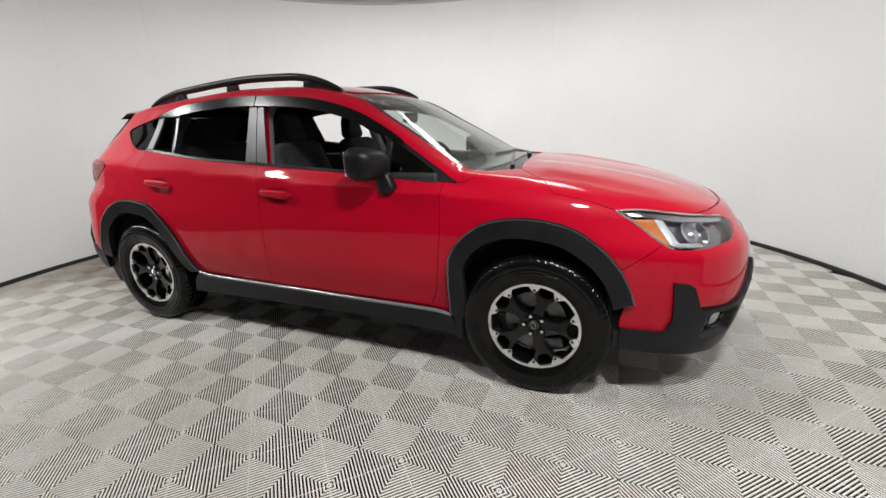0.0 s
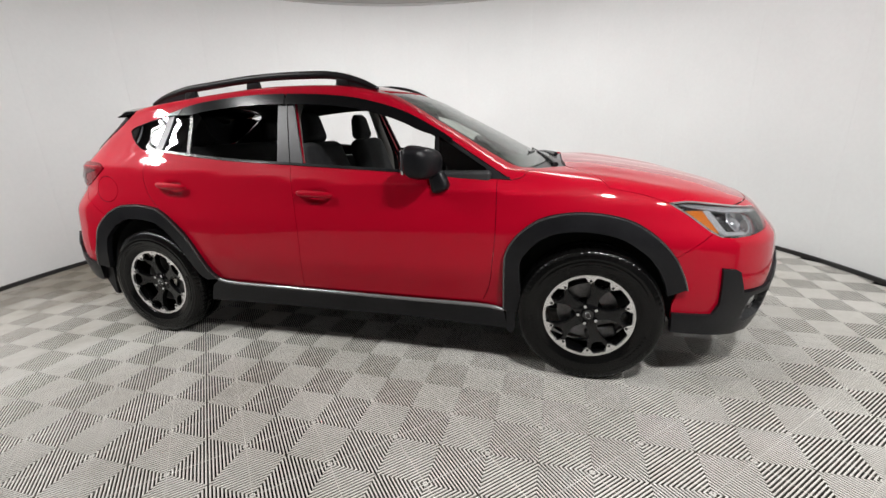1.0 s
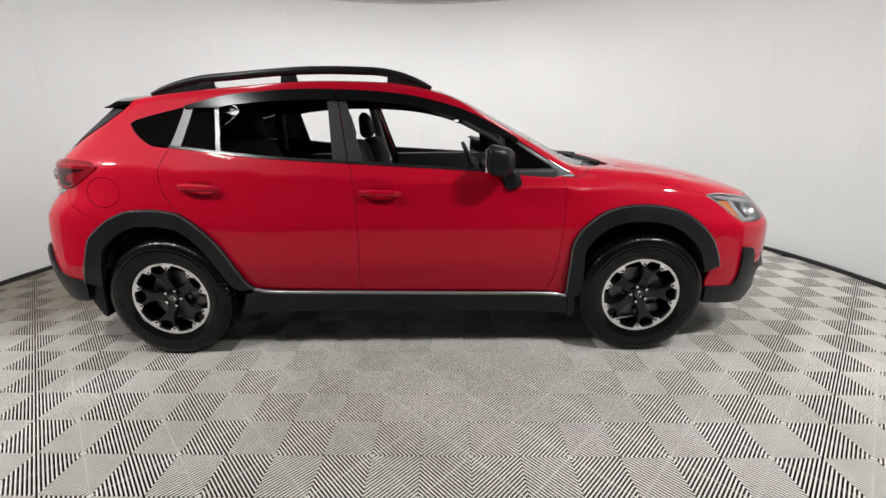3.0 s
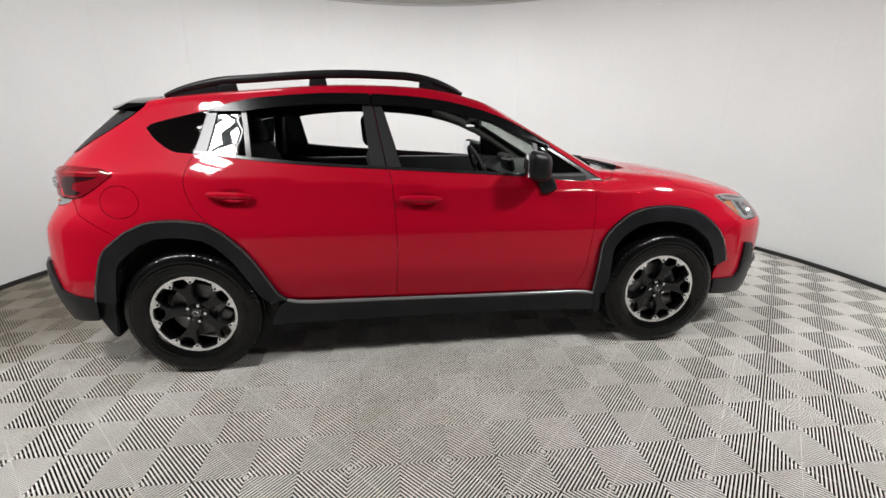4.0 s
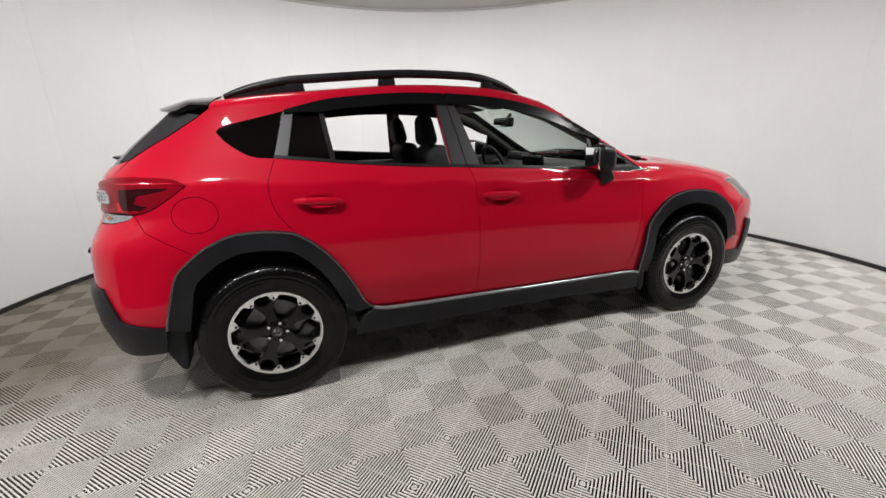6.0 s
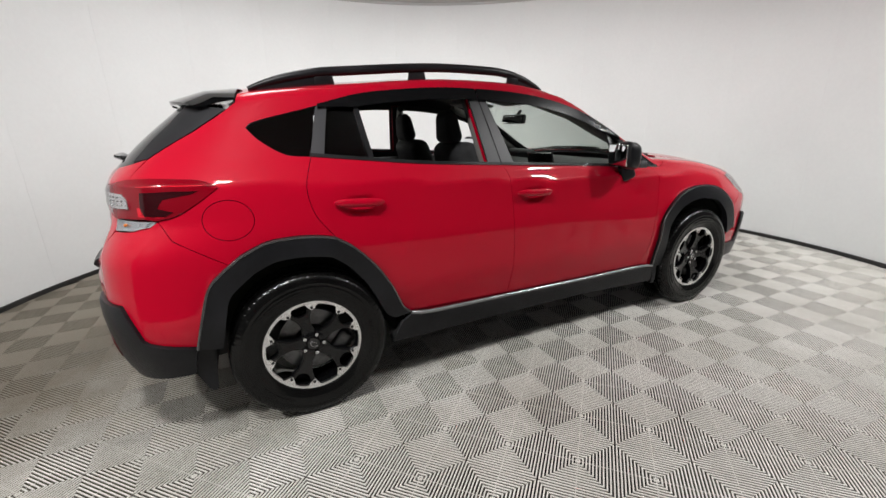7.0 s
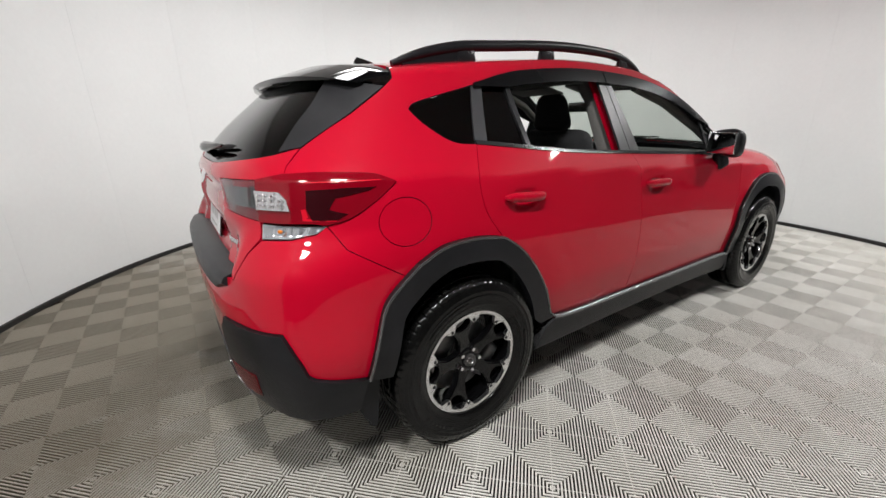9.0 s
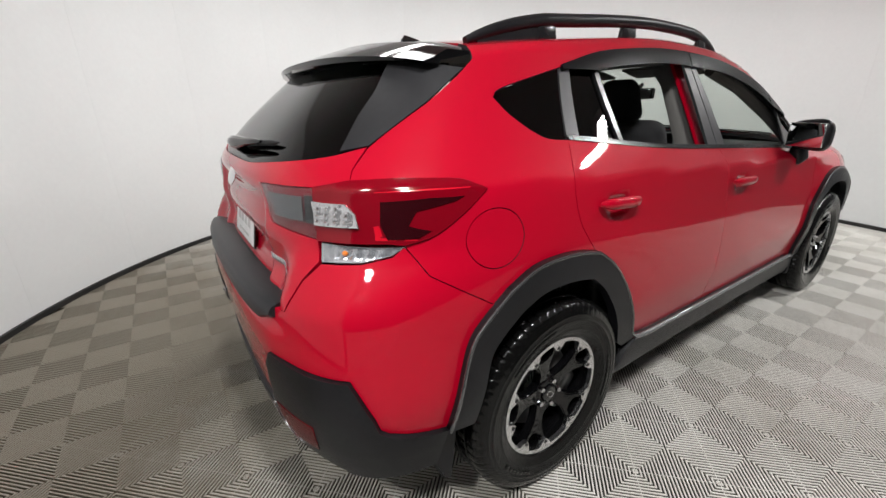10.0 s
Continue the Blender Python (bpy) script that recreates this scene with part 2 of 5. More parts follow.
def triangles(outlines, grid):
    """Fills the first outline, less the others, with triangles of about the grid's size."""
    verts, edges = [], []
    for line in outlines:
        s = len(verts)
        verts += [tuple(p) for p in line]
        edges += [(s + i, s + (i + 1) % len(line)) for i in range(len(line))]
    rim = np.array(verts)
    lo, hi = rim.min(0), rim.max(0)
    gx, gy = np.meshgrid(np.arange(lo[0] + grid / 2, hi[0], grid), np.arange(lo[1] + grid / 2, hi[1], grid * 0.87))
    gx[1::2] += grid / 2
    g = np.c_[gx.ravel(), gy.ravel()]
    keep = inside(outlines[0], g)
    for hole in outlines[1:]:
        keep &= ~inside(hole, g)
    g = g[keep]
    if len(g):
        d = np.full(len(g), 9.0)
        for line in outlines:
            a = np.asarray(line)
            b = np.roll(a, -1, 0)
            ab = b - a
            for p0, v in zip(a, ab):
                t = np.clip(((g - p0) @ v) / max(v @ v, 1e-12), 0, 1)
                d = np.minimum(d, np.hypot(*(g - p0 - t[:, None] * v).T))
        g = g[d > grid * 0.4]
    from mathutils.geometry import delaunay_2d_cdt
    vo, _, fo, _, _, _ = delaunay_2d_cdt([Vector(p) for p in verts] + [Vector(p) for p in g], edges, [], 0, 1e-6)
    v = np.array([tuple(p) for p in vo])
    f = np.array([t for t in fo if len(t) == 3])
    mid = v[f].mean(1)
    ok = inside(outlines[0], mid)
    for hole in outlines[1:]:
        ok &= ~inside(hole, mid)
    f = f[ok]
    e = v[f]
    flip = np.cross(e[:, 1] - e[:, 0], e[:, 2] - e[:, 0]) < 0
    f[flip] = f[flip][:, ::-1]
    used = np.unique(f)
    back = np.full(len(v), -1)
    back[used] = np.arange(len(used))
    return v[used], back[f]


def rim_of(f):
    """Directed border edges of a set of triangles."""
    seen = collections.Counter()
    for t in f:
        for i in range(3):
            seen[(t[i], t[(i + 1) % 3])] += 1
    return [e for e in seen if (e[1], e[0]) not in seen]


def slab_mesh(name, front, normal, f, thick, keep_normals=True, rim_slot=0):
    """A sheet with a front, a back and a rim of their own vertices."""
    n = len(front)
    back = front - normal * thick
    rim = rim_of(f)
    ids = sorted({i for e in rim for i in e})
    at = {i: k for k, i in enumerate(ids)}
    verts = np.vstack([front, back, front[ids], back[ids]])
    m = len(ids)
    faces = [tuple(t) for t in f] + [tuple(t[::-1] + n) for t in f]
    faces += [(2 * n + at[b], 2 * n + at[a], 2 * n + m + at[a], 2 * n + m + at[b]) for a, b in rim]
    me = bpy.data.meshes.new(name)
    me.from_pydata(verts.tolist(), [], faces)
    me.polygons.foreach_set("use_smooth", np.ones(len(faces), bool))
    me.polygons.foreach_set("material_index", np.array([0] * len(f) + [1] * len(f) + [rim_slot] * len(rim), np.int32))
    if keep_normals:
        lo = np.zeros((len(me.loops), 3))
        k = 3 * len(f)
        lo[:k] = normal[f.ravel()]
        lo[k:2 * k] = -normal[f[:, ::-1].ravel()]
        me.normals_split_custom_set(lo.tolist())
    return me


# ---- the room: a round booth of white wall panels ----
def arc_wall(name, a0, a1, r0, r1, z0, z1, mat, parent, label="", steps=6, round_top=0.0):
    """A curved slab of wall between two angles."""
    bm = bmesh.new()
    rows = []
    for i in range(steps + 1):
        a = radians(a0 + (a1 - a0) * i / steps)
        c, s = math.cos(a), math.sin(a)
        rows.append([bm.verts.new((ROOM[0] + r * c, ROOM[1] + r * s, z)) for r, z in ((r0, z0), (r0, z1), (r1, z1), (r1, z0))])
    for a, b in zip(rows, rows[1:]):
        for k in range(4):
            bm.faces.new((a[k], a[(k + 1) % 4], b[(k + 1) % 4], b[k]))
    bm.faces.new(rows[0])
    bm.faces.new(rows[-1][::-1])
    bmesh.ops.recalc_face_normals(bm, faces=bm.faces)
    return part(name, bm, mat, parent, label, angle=30)


DOOR_A, DOOR_B = -158.0, -22.0
wall = thing("wall_round", "smooth white curved booth wall of joined panels", "wall", kind="structure")
arc_wall("wall_backing", DOOR_B, 360 + DOOR_A, RADIUS + 0.012, RADIUS + 0.10, 0, HEIGHT, WALL, wall, steps=96)
angles = [DOOR_B, -7.6] + [6.8 + 14.4 * k for k in range(13)] + [360 + DOOR_A]
for a, b in zip(angles, angles[1:]):
    if b - a > 1:
        arc_wall("wall_panel", a + 0.006, b - 0.006, RADIUS, RADIUS + 0.012, 0.0, HEIGHT - 0.012, WALL, wall, steps=6)
baseboard = thing("baseboard", "low black rubber trim round the wall's foot", "baseboard", kind="structure")
arc_wall("base_trim", DOOR_B, 360 + DOOR_A, RADIUS - 0.022, RADIUS - 0.002, 0.0, 0.036, BLACKTRIM, baseboard, steps=110)
cap = thing("trim_top", "thin grey shadow trim under the ceiling", "trim", kind="structure")
arc_wall("cap_rail", DOOR_B, 360 + DOOR_A, RADIUS - 0.03, RADIUS - 0.002, HEIGHT - 0.03, HEIGHT - 0.002, CEIL, cap, steps=110)
door = thing("door_1", "wide dark grey slatted shutter in a black frame", "shutter", kind="structure")
arc_wall("shutter_back", DOOR_A + 0.9, DOOR_B - 0.9, ALCOVE + 0.02, ALCOVE + 0.06, 0.0, HEIGHT - 0.012, BACKDARK, door, steps=70)
for k in range(14):
    arc_wall("slat", DOOR_A + 0.9, DOOR_B - 0.9, ALCOVE, ALCOVE + 0.02, 0.02 + 0.212 * k, 0.215 + 0.212 * k, BACKDARK, door, steps=70)
arc_wall("door_frame", DOOR_B - 0.9, DOOR_B, RADIUS - 0.02, ALCOVE + 0.06, 0, HEIGHT - 0.012, DOORGREY, door, steps=2)
arc_wall("door_frame", DOOR_A, DOOR_A + 0.9, RADIUS - 0.02, ALCOVE + 0.06, 0, HEIGHT - 0.012, DOORGREY, door, steps=2)

bm = bmesh.new()
lathe(bm, [(0.001, HEIGHT), (ALCOVE + 0.1, HEIGHT), (ALCOVE + 0.1, HEIGHT + 0.1), (0.001, HEIGHT + 0.1)], "z", 96)
tagged(part("ceiling", bm, CEIL), "plain grey ceiling over the round booth", "ceiling", kind="structure")

def fixture(m, wide, deep, watts, name, label, group, tubes):
    """A ceiling fixture: a shallow tray with a rolled rim and its light, facing down its own z."""
    ob = thing(name, label, "ceiling light", (0, 0, 0), group)
    ob.matrix_world = m
    bm = bmesh.new()
    soft_box(bm, (wide + 0.08, deep + 0.08, 0.03), (0, 0, 0.035), 0.008)
    part("housing", bm, LAMPMAT, ob)
    for sx, sy, x, y in ((wide + 0.08, 0.02, 0, deep / 2 + 0.03), (wide + 0.08, 0.02, 0, -deep / 2 - 0.03), (0.02, deep + 0.04, wide / 2 + 0.03, 0), (0.02, deep + 0.04, -wide / 2 - 0.03, 0)):
        bm = bmesh.new()
        soft_box(bm, (sx, sy, 0.05), (x, y, 0.0), 0.004)
        part("rim", bm, LAMPMAT, ob)
    for k in range(tubes):
        lamp = bpy.data.lights.new("lamp", "AREA")
        lamp.shape, lamp.size, lamp.size_y, lamp.energy, lamp.color = "RECTANGLE", wide, deep * (1 if tubes == 1 else 0.36), watts / tubes, (1.0, 0.995, 0.99)
        new("lamp", lamp).matrix_world = m @ pose(0, 0 if tubes == 1 else deep * (k - 0.5) * 0.56, 0.012)


for (x, y), a, watts in TUBES:
    fixture(pose(x, y, HEIGHT - 0.055, 0, 0, a), 0.30, 0.24, watts, "ceiling_light", "white twin-tube ceiling fixture, switched on", "twin-tube lights", 2)
for a, watts in PANELS:
    fixture(pose(ROOM[0] + 1.5 * math.cos(radians(a)), ROOM[1] + 1.5 * math.sin(radians(a)), HEIGHT - 0.30) @ pose(0, 0, 0, 0, 0, a - 90) @ pose(0, 0, 0, 30, 0, 0), 0.98, 0.70, watts, "wall_fill_panel", "unseen wide soft white panel tipped towards the wall, added to light it", "wall washer lights", 1)

# ---- the floor's base; its tiles come last ----
floor = thing("floor", "light grey ribbed plastic tiles with dirt and painted shade between the ribs", "floor", kind="structure")
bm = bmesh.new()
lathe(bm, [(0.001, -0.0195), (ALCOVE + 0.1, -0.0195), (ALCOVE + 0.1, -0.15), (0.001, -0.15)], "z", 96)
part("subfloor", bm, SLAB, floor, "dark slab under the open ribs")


# ---- car body surface: half-width and height fields, one smooth solid ----
def curve(x, xs, ys):
    """A smooth curve through a few knots (monotone cubic)."""
    x, xs, ys = np.asarray(x, float), np.asarray(xs, float), np.asarray(ys, float)
    h, d = np.diff(xs), np.diff(ys) / np.diff(xs)
    m = np.zeros_like(ys)
    m[0], m[-1] = d[0], d[-1]
    ok = d[:-1] * d[1:] > 0
    w1, w2 = 2 * h[1:] + h[:-1], h[1:] + 2 * h[:-1]
    safe0, safe1 = np.where(ok, d[:-1], 1.0), np.where(ok, d[1:], 1.0)
    m[1:-1] = np.where(ok, (w1 + w2) / (w1 / safe0 + w2 / safe1), 0.0)
    x = np.clip(x, xs[0], xs[-1])
    i = np.clip(np.searchsorted(xs, x) - 1, 0, len(xs) - 2)
    t = (x - xs[i]) / h[i]
    a, b = (1 + 2 * t) * (1 - t) ** 2, t * (1 - t) ** 2
    c, e = t * t * (3 - 2 * t), t * t * (t - 1)
    return a * ys[i] + b * h[i] * m[i] + c * ys[i + 1] + e * h[i] * m[i + 1]


def step(x, a, b):
    t = np.clip((x - a) / (b - a), 0, 1)
    return t * t * (3 - 2 * t)


def belt_z(x):
    """Height of the window sill line."""
    return curve(x, (-2.2, -1.25, -0.28, 0.94, 1.3), (1.20, 1.175, 1.085, 1.003, 0.99))


def crease_z(x):
    """Height of the character line through the door handles' upper edge."""
    return curve(x, (-2.2, -1.6, -0.3, 0.9, 1.6), (1.085, 1.083, 1.015, 0.955, 0.90))


def half_width(x, z):
    """Half the car's width at length x and height z."""
    zb, zc = belt_z(x), crease_z(x)
    low = curve(z, (0.15, 0.25, 0.40, 0.58, 0.75, 0.90), (0.77, 0.815, 0.842, 0.868, 0.866, 0.852))
    t = (z - zc) / np.maximum(zb - zc, 0.03)
    at_c = curve(zc, (0.15, 0.25, 0.40, 0.58, 0.75, 0.90), (0.77, 0.815, 0.842, 0.868, 0.866, 0.852)) - 0.12 * np.maximum(zc - 0.93, 0)
    low = np.where(z > 0.90, 0.852 + (at_c - 0.852) * np.clip((z - 0.9) / np.maximum(zc - 0.9, 0.01), 0, 1), low)
    sill = 0.797 - 0.02 * step(x, 0.3, 1.0) - 0.012 * step(-x, 0.6, 1.3)
    shoulder = at_c + (sill - at_c) * t
    glass = sill - 0.40 * (z - zb) - 0.10 * np.maximum(z - zb, 0) ** 2
    w = np.where(z < zc, low, np.where(z < zb, shoulder, glass))
    front_wing = 0.872 - 0.62 * np.maximum(z - 0.74, 0) ** 1.6
    front_wing = np.minimum(front_wing, curve(z, (0.15, 0.25, 0.40, 0.58, 0.75), (0.80, 0.838, 0.857, 0.869, 0.874)))
    w = w + (front_wing - w) * step(x, 0.92, 1.30)
    # greenhouse narrows towards the tail
    w = w - 0.055 * step(-x, 0.2, 2.0) * step(z, 1.02, 1.35)
    # the rear bumper's corner stands upright
    w = w + 0.030 * step(-x, 1.45, 1.85) * step(-z, -0.80, -0.42)
    # haunch over the rear wheel
    w = w + 0.012 * np.exp(-((x + 1.35) / 0.45) ** 2) * np.exp(-((z - 0.85) / 0.2) ** 2)
    w = w + 0.010 * np.exp(-((x - 1.30) / 0.40) ** 2) * np.exp(-((z - 0.80) / 0.2) ** 2)
    # rounded plan at nose and tail
    front = curve(z, (0.15, 0.28, 0.42, 0.55, 0.70, 0.80, 0.90, 1.1), (2.16, 2.235, 2.268, 2.285, 2.275, 2.215, 2.155, 2.03))
    rear = curve(z, (0.15, 0.30, 0.45, 0.62, 0.80, 0.84, 1.0, 1.09, 1.2, 1.45, 1.6), (2.02, 2.09, 2.13, 2.145, 2.135, 2.12, 2.075, 2.065, 1.98, 1.69, 1.52))
    uf = np.clip((x - 1.0) / (front - 1.0), 0, 1)
    ur = np.clip((-x - 1.0) / (rear - 1.0), 0, 1)
    p = 9.5 - 3.5 * step(z, 0.82, 0.96)
    pf = 4.6 - 1.2 * step(z, 0.70, 0.85)
    f = np.maximum(1 - uf ** pf, 0) ** (1 / 3.0) * np.maximum(1 - ur ** p, 0) ** (1 / 3.0)
    over = np.maximum(x - front, 0) + np.maximum(-x - rear, 0)
    return w * f - over


def deck_z(x, y):
    """Height of hood, windscreen and roof."""
    a = np.abs(y)
    xs = x + 0.09 * (a / 0.7) ** 2 * step(x, -0.4, 0.9)
    top = curve(xs, (-2.2, -1.9, -1.5, -1.0, -0.5, -0.1, 0.25, 0.60, 0.95, 1.5), (1.35, 1.425, 1.493, 1.535, 1.560, 1.545, 1.480, 1.315, 1.130, 0.82))
    hood = curve(x, (0.3, 0.8, 1.3, 1.75, 2.0, 2.15, 2.28), (1.10, 1.095, 1.062, 0.992, 0.930, 0.870, 0.785))
    top = top - curve(x, (-2.0, -1.2, -0.3, 0.9, 1.3), (0.075, 0.050, 0.040, 0.026, 0.028)) * (a / 0.6) ** 2
    hood = hood - curve(x, (0.5, 1.3, 2.2), (0.028, 0.028, 0.052)) * (a / 0.6) ** 2
    k = 0.022
    h = np.clip(0.5 + 0.5 * (top - hood) / k, 0, 1)
    return hood + (top - hood) * h + k * h * (1 - h)


def solid(x, y, z):
    """Below nought inside the body."""
    k = 0.030 + 0.065 * step(x, 0.95, 1.35)
    a, b = np.abs(y) - half_width(x, z), z - deck_z(x, y)
    h = np.clip(0.5 + 0.5 * (a - b) / k, 0, 1)
    return b + (a - b) * h + k * h * (1 - h)


def march(o, d, n=60, far=2.5):
    """Along rays from inside the body outwards: where they leave it."""
    lo, hi = np.zeros(len(o)), np.full(len(o), far)
    for _ in range(34):
        m = (lo + hi) / 2
        q = o + d * m[:, None]
        inside = solid(q[:, 0], q[:, 1], q[:, 2]) < 0
        lo, hi = np.where(inside, m, lo), np.where(inside, hi, m)
    return o + d * lo[:, None]


def normals(q, e=0.004):
    g = np.stack([solid(*(q + e * v).T) - solid(*(q - e * v).T) for v in np.eye(3)], 1)
    return g / np.maximum(np.linalg.norm(g, axis=1, keepdims=True), 1e-9)


# ---- panels cut from the body surface ----
def chart_round(zc):
    """Unrolls the body about a lengthwise spine at height zc."""
    return (lambda q: np.c_[q[:, 0], np.arctan2(q[:, 2] - zc, -q[:, 1]) * 0.8],
            lambda u: (np.c_[u[:, 0], 0 * u[:, 0], 0 * u[:, 0] + zc], np.c_[0 * u[:, 0], -np.cos(u[:, 1] / 0.8), np.sin(u[:, 1] / 0.8)]))


def chart_end(ax, way):
    """Unrolls the nose (way 1) or tail (way -1) about an upright axis."""
    return (lambda q: np.c_[np.arctan2(-q[:, 1], way * (q[:, 0] - ax)) * 0.9, q[:, 2]],
            lambda u: (np.c_[0 * u[:, 0] + ax, 0 * u[:, 0], u[:, 1]], np.c_[way * np.cos(u[:, 0] / 0.9), -np.sin(u[:, 0] / 0.9), 0 * u[:, 0]]))


SIDE, TOP, TAIL, NOSE = chart_round(0.70), chart_round(0.45), chart_end(-1.15, -1), chart_end(1.15, 1)


def on_side(pts):
    p = np.asarray(pts, float)
    return march(np.c_[p[:, 0], 0 * p[:, 0], p[:, 1]], np.tile((0.0, -1.0, 0.0), (len(p), 1)))


def on_top(pts):
    p = np.asarray(pts, float)
    return march(np.c_[p[:, 0], p[:, 1], 0 * p[:, 0] + 0.5], np.tile((0.0, 0.0, 1.0), (len(p), 1)))


def on_tail(pts):
    p = np.asarray(pts, float)
    return march(np.c_[0 * p[:, 0] - 1.15, p[:, 0], p[:, 1]], np.tile((-1.0, 0.0, 0.0), (len(p), 1)))


def on_nose(pts):
    p = np.asarray(pts, float)
    return march(np.c_[0 * p[:, 0] + 1.15, p[:, 0], p[:, 1]], np.tile((1.0, 0.0, 0.0), (len(p), 1)))


def dense(q, longest=0.025):
    out = []
    for a, b in zip(q, np.roll(q, -1, 0)):
        k = max(1, int(np.linalg.norm(b - a) / longest))
        out += [a + (b - a) * i / k for i in range(k)]
    return np.array(out)


def settle(q):
    """Draws points straight onto the body surface."""
    for _ in range(6):
        e = 0.002
        g = np.stack([solid(*(q + e * v).T) - solid(*(q - e * v).T) for v in np.eye(3)], 1) / (2 * e)
        q = q - g * (solid(*q.T) / np.maximum((g * g).sum(1), 0.05))[:, None]
    return q


def tidy(line):
    keep = [line[0]]
    for p in line[1:]:
        if np.linalg.norm(p - keep[-1]) > 0.002:
            keep.append(p)
    if np.linalg.norm(keep[0] - keep[-1]) < 0.002:
        keep.pop()
    return np.array(keep)


def mirrored(q):
    return q * (1, -1, 1)


def closed_over(q):
    """A right-hand edge line, run on along its mirror image to close over the middle."""
    return np.vstack([q, mirrored(q)[::-1]])


def panel(name, outline, mat, parent, chart=SIDE, holes=(), offset=0.0, thick=0.012, gap=0.0014, grid=0.035, shape=None, label="", both=True, back=None, edge=0.0, rim=None, inward=None):
    """A sheet of the body's skin within an outline, raised by offset and by shape(q); both: with its mirror image on the far side.
    edge: how far the border curls down, for soft edges; inward(q): a push along the car."""
    fwd, inv = chart
    ends = chart is TAIL or chart is NOSE
    lines = [tidy(fwd(dense(np.asarray(l)) if ends else settle(dense(np.asarray(l))))) for l in (outline, *holes)]
    uv, f = triangles(lines, grid)

    def place(u):
        o, d = inv(u)
        q = march(o, d)
        return q

    def outward(u, q):
        if not ends:
            return normals(q)
        d = 0.006
        n = np.cross(place(u + (d, 0)) - place(u - (d, 0)), place(u + (0, d)) - place(u - (0, d)))
        n /= np.maximum(np.linalg.norm(n, axis=1, keepdims=True), 1e-12)
        return n * np.sign((n * inv(u)[1]).sum(1, keepdims=True) + 1e-9)

    def raised(u):
        q = place(u)
        h = offset + (shape(q) if shape else 0.0)
        q = q + outward(u, q) * np.reshape(h * np.ones(len(q)), (-1, 1))
        return q + np.c_[inward(q), 0 * q[:, 1], 0 * q[:, 2]] if inward else q
    e = 0.003
    q = raised(uv)
    n = np.cross(raised(uv + (e, 0)) - raised(uv - (e, 0)), raised(uv + (0, e)) - raised(uv - (0, e)))
    n /= np.maximum(np.linalg.norm(n, axis=1, keepdims=True), 1e-12)
    n *= np.sign((n * (inv(uv)[1] if ends else normals(place(uv)))).sum(1, keepdims=True) + 1e-9)
    face = np.cross(q[f[:, 1]] - q[f[:, 0]], q[f[:, 2]] - q[f[:, 0]])
    if (face * n[f[:, 0]]).sum() < 0:
        f = f[:, ::-1].copy()
    move = np.zeros_like(q)
    for a, b in rim_of(f):
        t = q[b] - q[a]
        w = np.cross(n[a] + n[b], t)
        w /= max(np.linalg.norm(w), 1e-9)
        move[a] += w
        move[b] += w
    k = np.linalg.norm(move, axis=1, keepdims=True)
    q = q + move / np.maximum(k, 1e-9) * gap - n * np.where(k > 0, edge, 0.0)
    made = []
    for flip in ((False, True) if both else (False,)):
        qq, nn, ff = (mirrored(q), mirrored(n), f[:, ::-1].copy()) if flip else (q, n, f)
        me = slab_mesh(name, qq, nn, ff, thick, True, 2 if rim else 0)
        ob = finish(name, me, [mat, back or TRIM] + ([rim] if rim else []), parent[1 if flip else 0] if isinstance(parent, (list, tuple)) else parent, label, True)
        made.append(ob)
    return made


# ---- the car ----
car = thing("car", "red compact crossover with black cladding, parked in the booth", "car", (0, 0.03, 0))
WHEEL_X, WHEEL_Z = 1.3325, 0.346

# edge lines of the right-hand side, as length and height
WIN_TOP = spline([(-1.475, 1.302), (-1.43, 1.328), (-1.18, 1.388), (-1.01, 1.430), (-0.87, 1.450), (-0.60, 1.468), (-0.35, 1.466), (-0.10, 1.450), (0.11, 1.418), (0.34, 1.352), (0.54, 1.252), (0.75, 1.122), (0.94, 1.003)], 5)
BELT = spline([(0.94, 1.003), (0.87, 1.008), (0.49, 1.036), (0.19, 1.057), (-0.28, 1.088), (-0.75, 1.122), (-1.24, 1.178)], 5)
QUARTER_END = spline([(-1.24, 1.178), (-1.34, 1.192), (-1.43, 1.250), (-1.475, 1.302)], 5)
DOORS = spline([(-0.28, 1.088), (-0.26, 1.02), (-0.243, 0.77), (-0.245, 0.57), (-0.26, 0.385)], 5)
FRONT_CUT = spline([(0.87, 1.008), (0.875, 0.93), (0.872, 0.77), (0.862, 0.65), (0.842, 0.48), (0.80, 0.372)], 5)
REAR_CUT = spline([(-1.24, 1.178), (-1.28, 1.06), (-1.262, 0.95), (-1.222, 0.885), (-1.19, 0.842)], 5)
R_ARCH = spline([(-1.19, 0.842), (-1.11, 0.785), (-1.02, 0.685), (-0.95, 0.57), (-0.895, 0.45), (-0.85, 0.405)], 5)
R_ARCH_BACK = spline([(-1.57, 0.815), (-1.47, 0.856), (-1.36, 0.865), (-1.27, 0.858), (-1.19, 0.842)], 5)
R_ARCH_TAIL = spline([(-1.775, 0.462), (-1.735, 0.60), (-1.70, 0.70), (-1.65, 0.755), (-1.57, 0.815)], 4)
F_ARCH = spline([(0.915, 0.34), (0.918, 0.55), (0.93, 0.675), (1.0, 0.772), (1.10, 0.838), (1.24, 0.864), (1.38, 0.856), (1.50, 0.822), (1.62, 0.742), (1.69, 0.66)], 5)
F_ARCH_NOSE = spline([(1.69, 0.66), (1.73, 0.58), (1.752, 0.515)], 5)
F_OPENING = [(1.715, 0.485), (1.700, 0.43), (1.702, 0.36)]
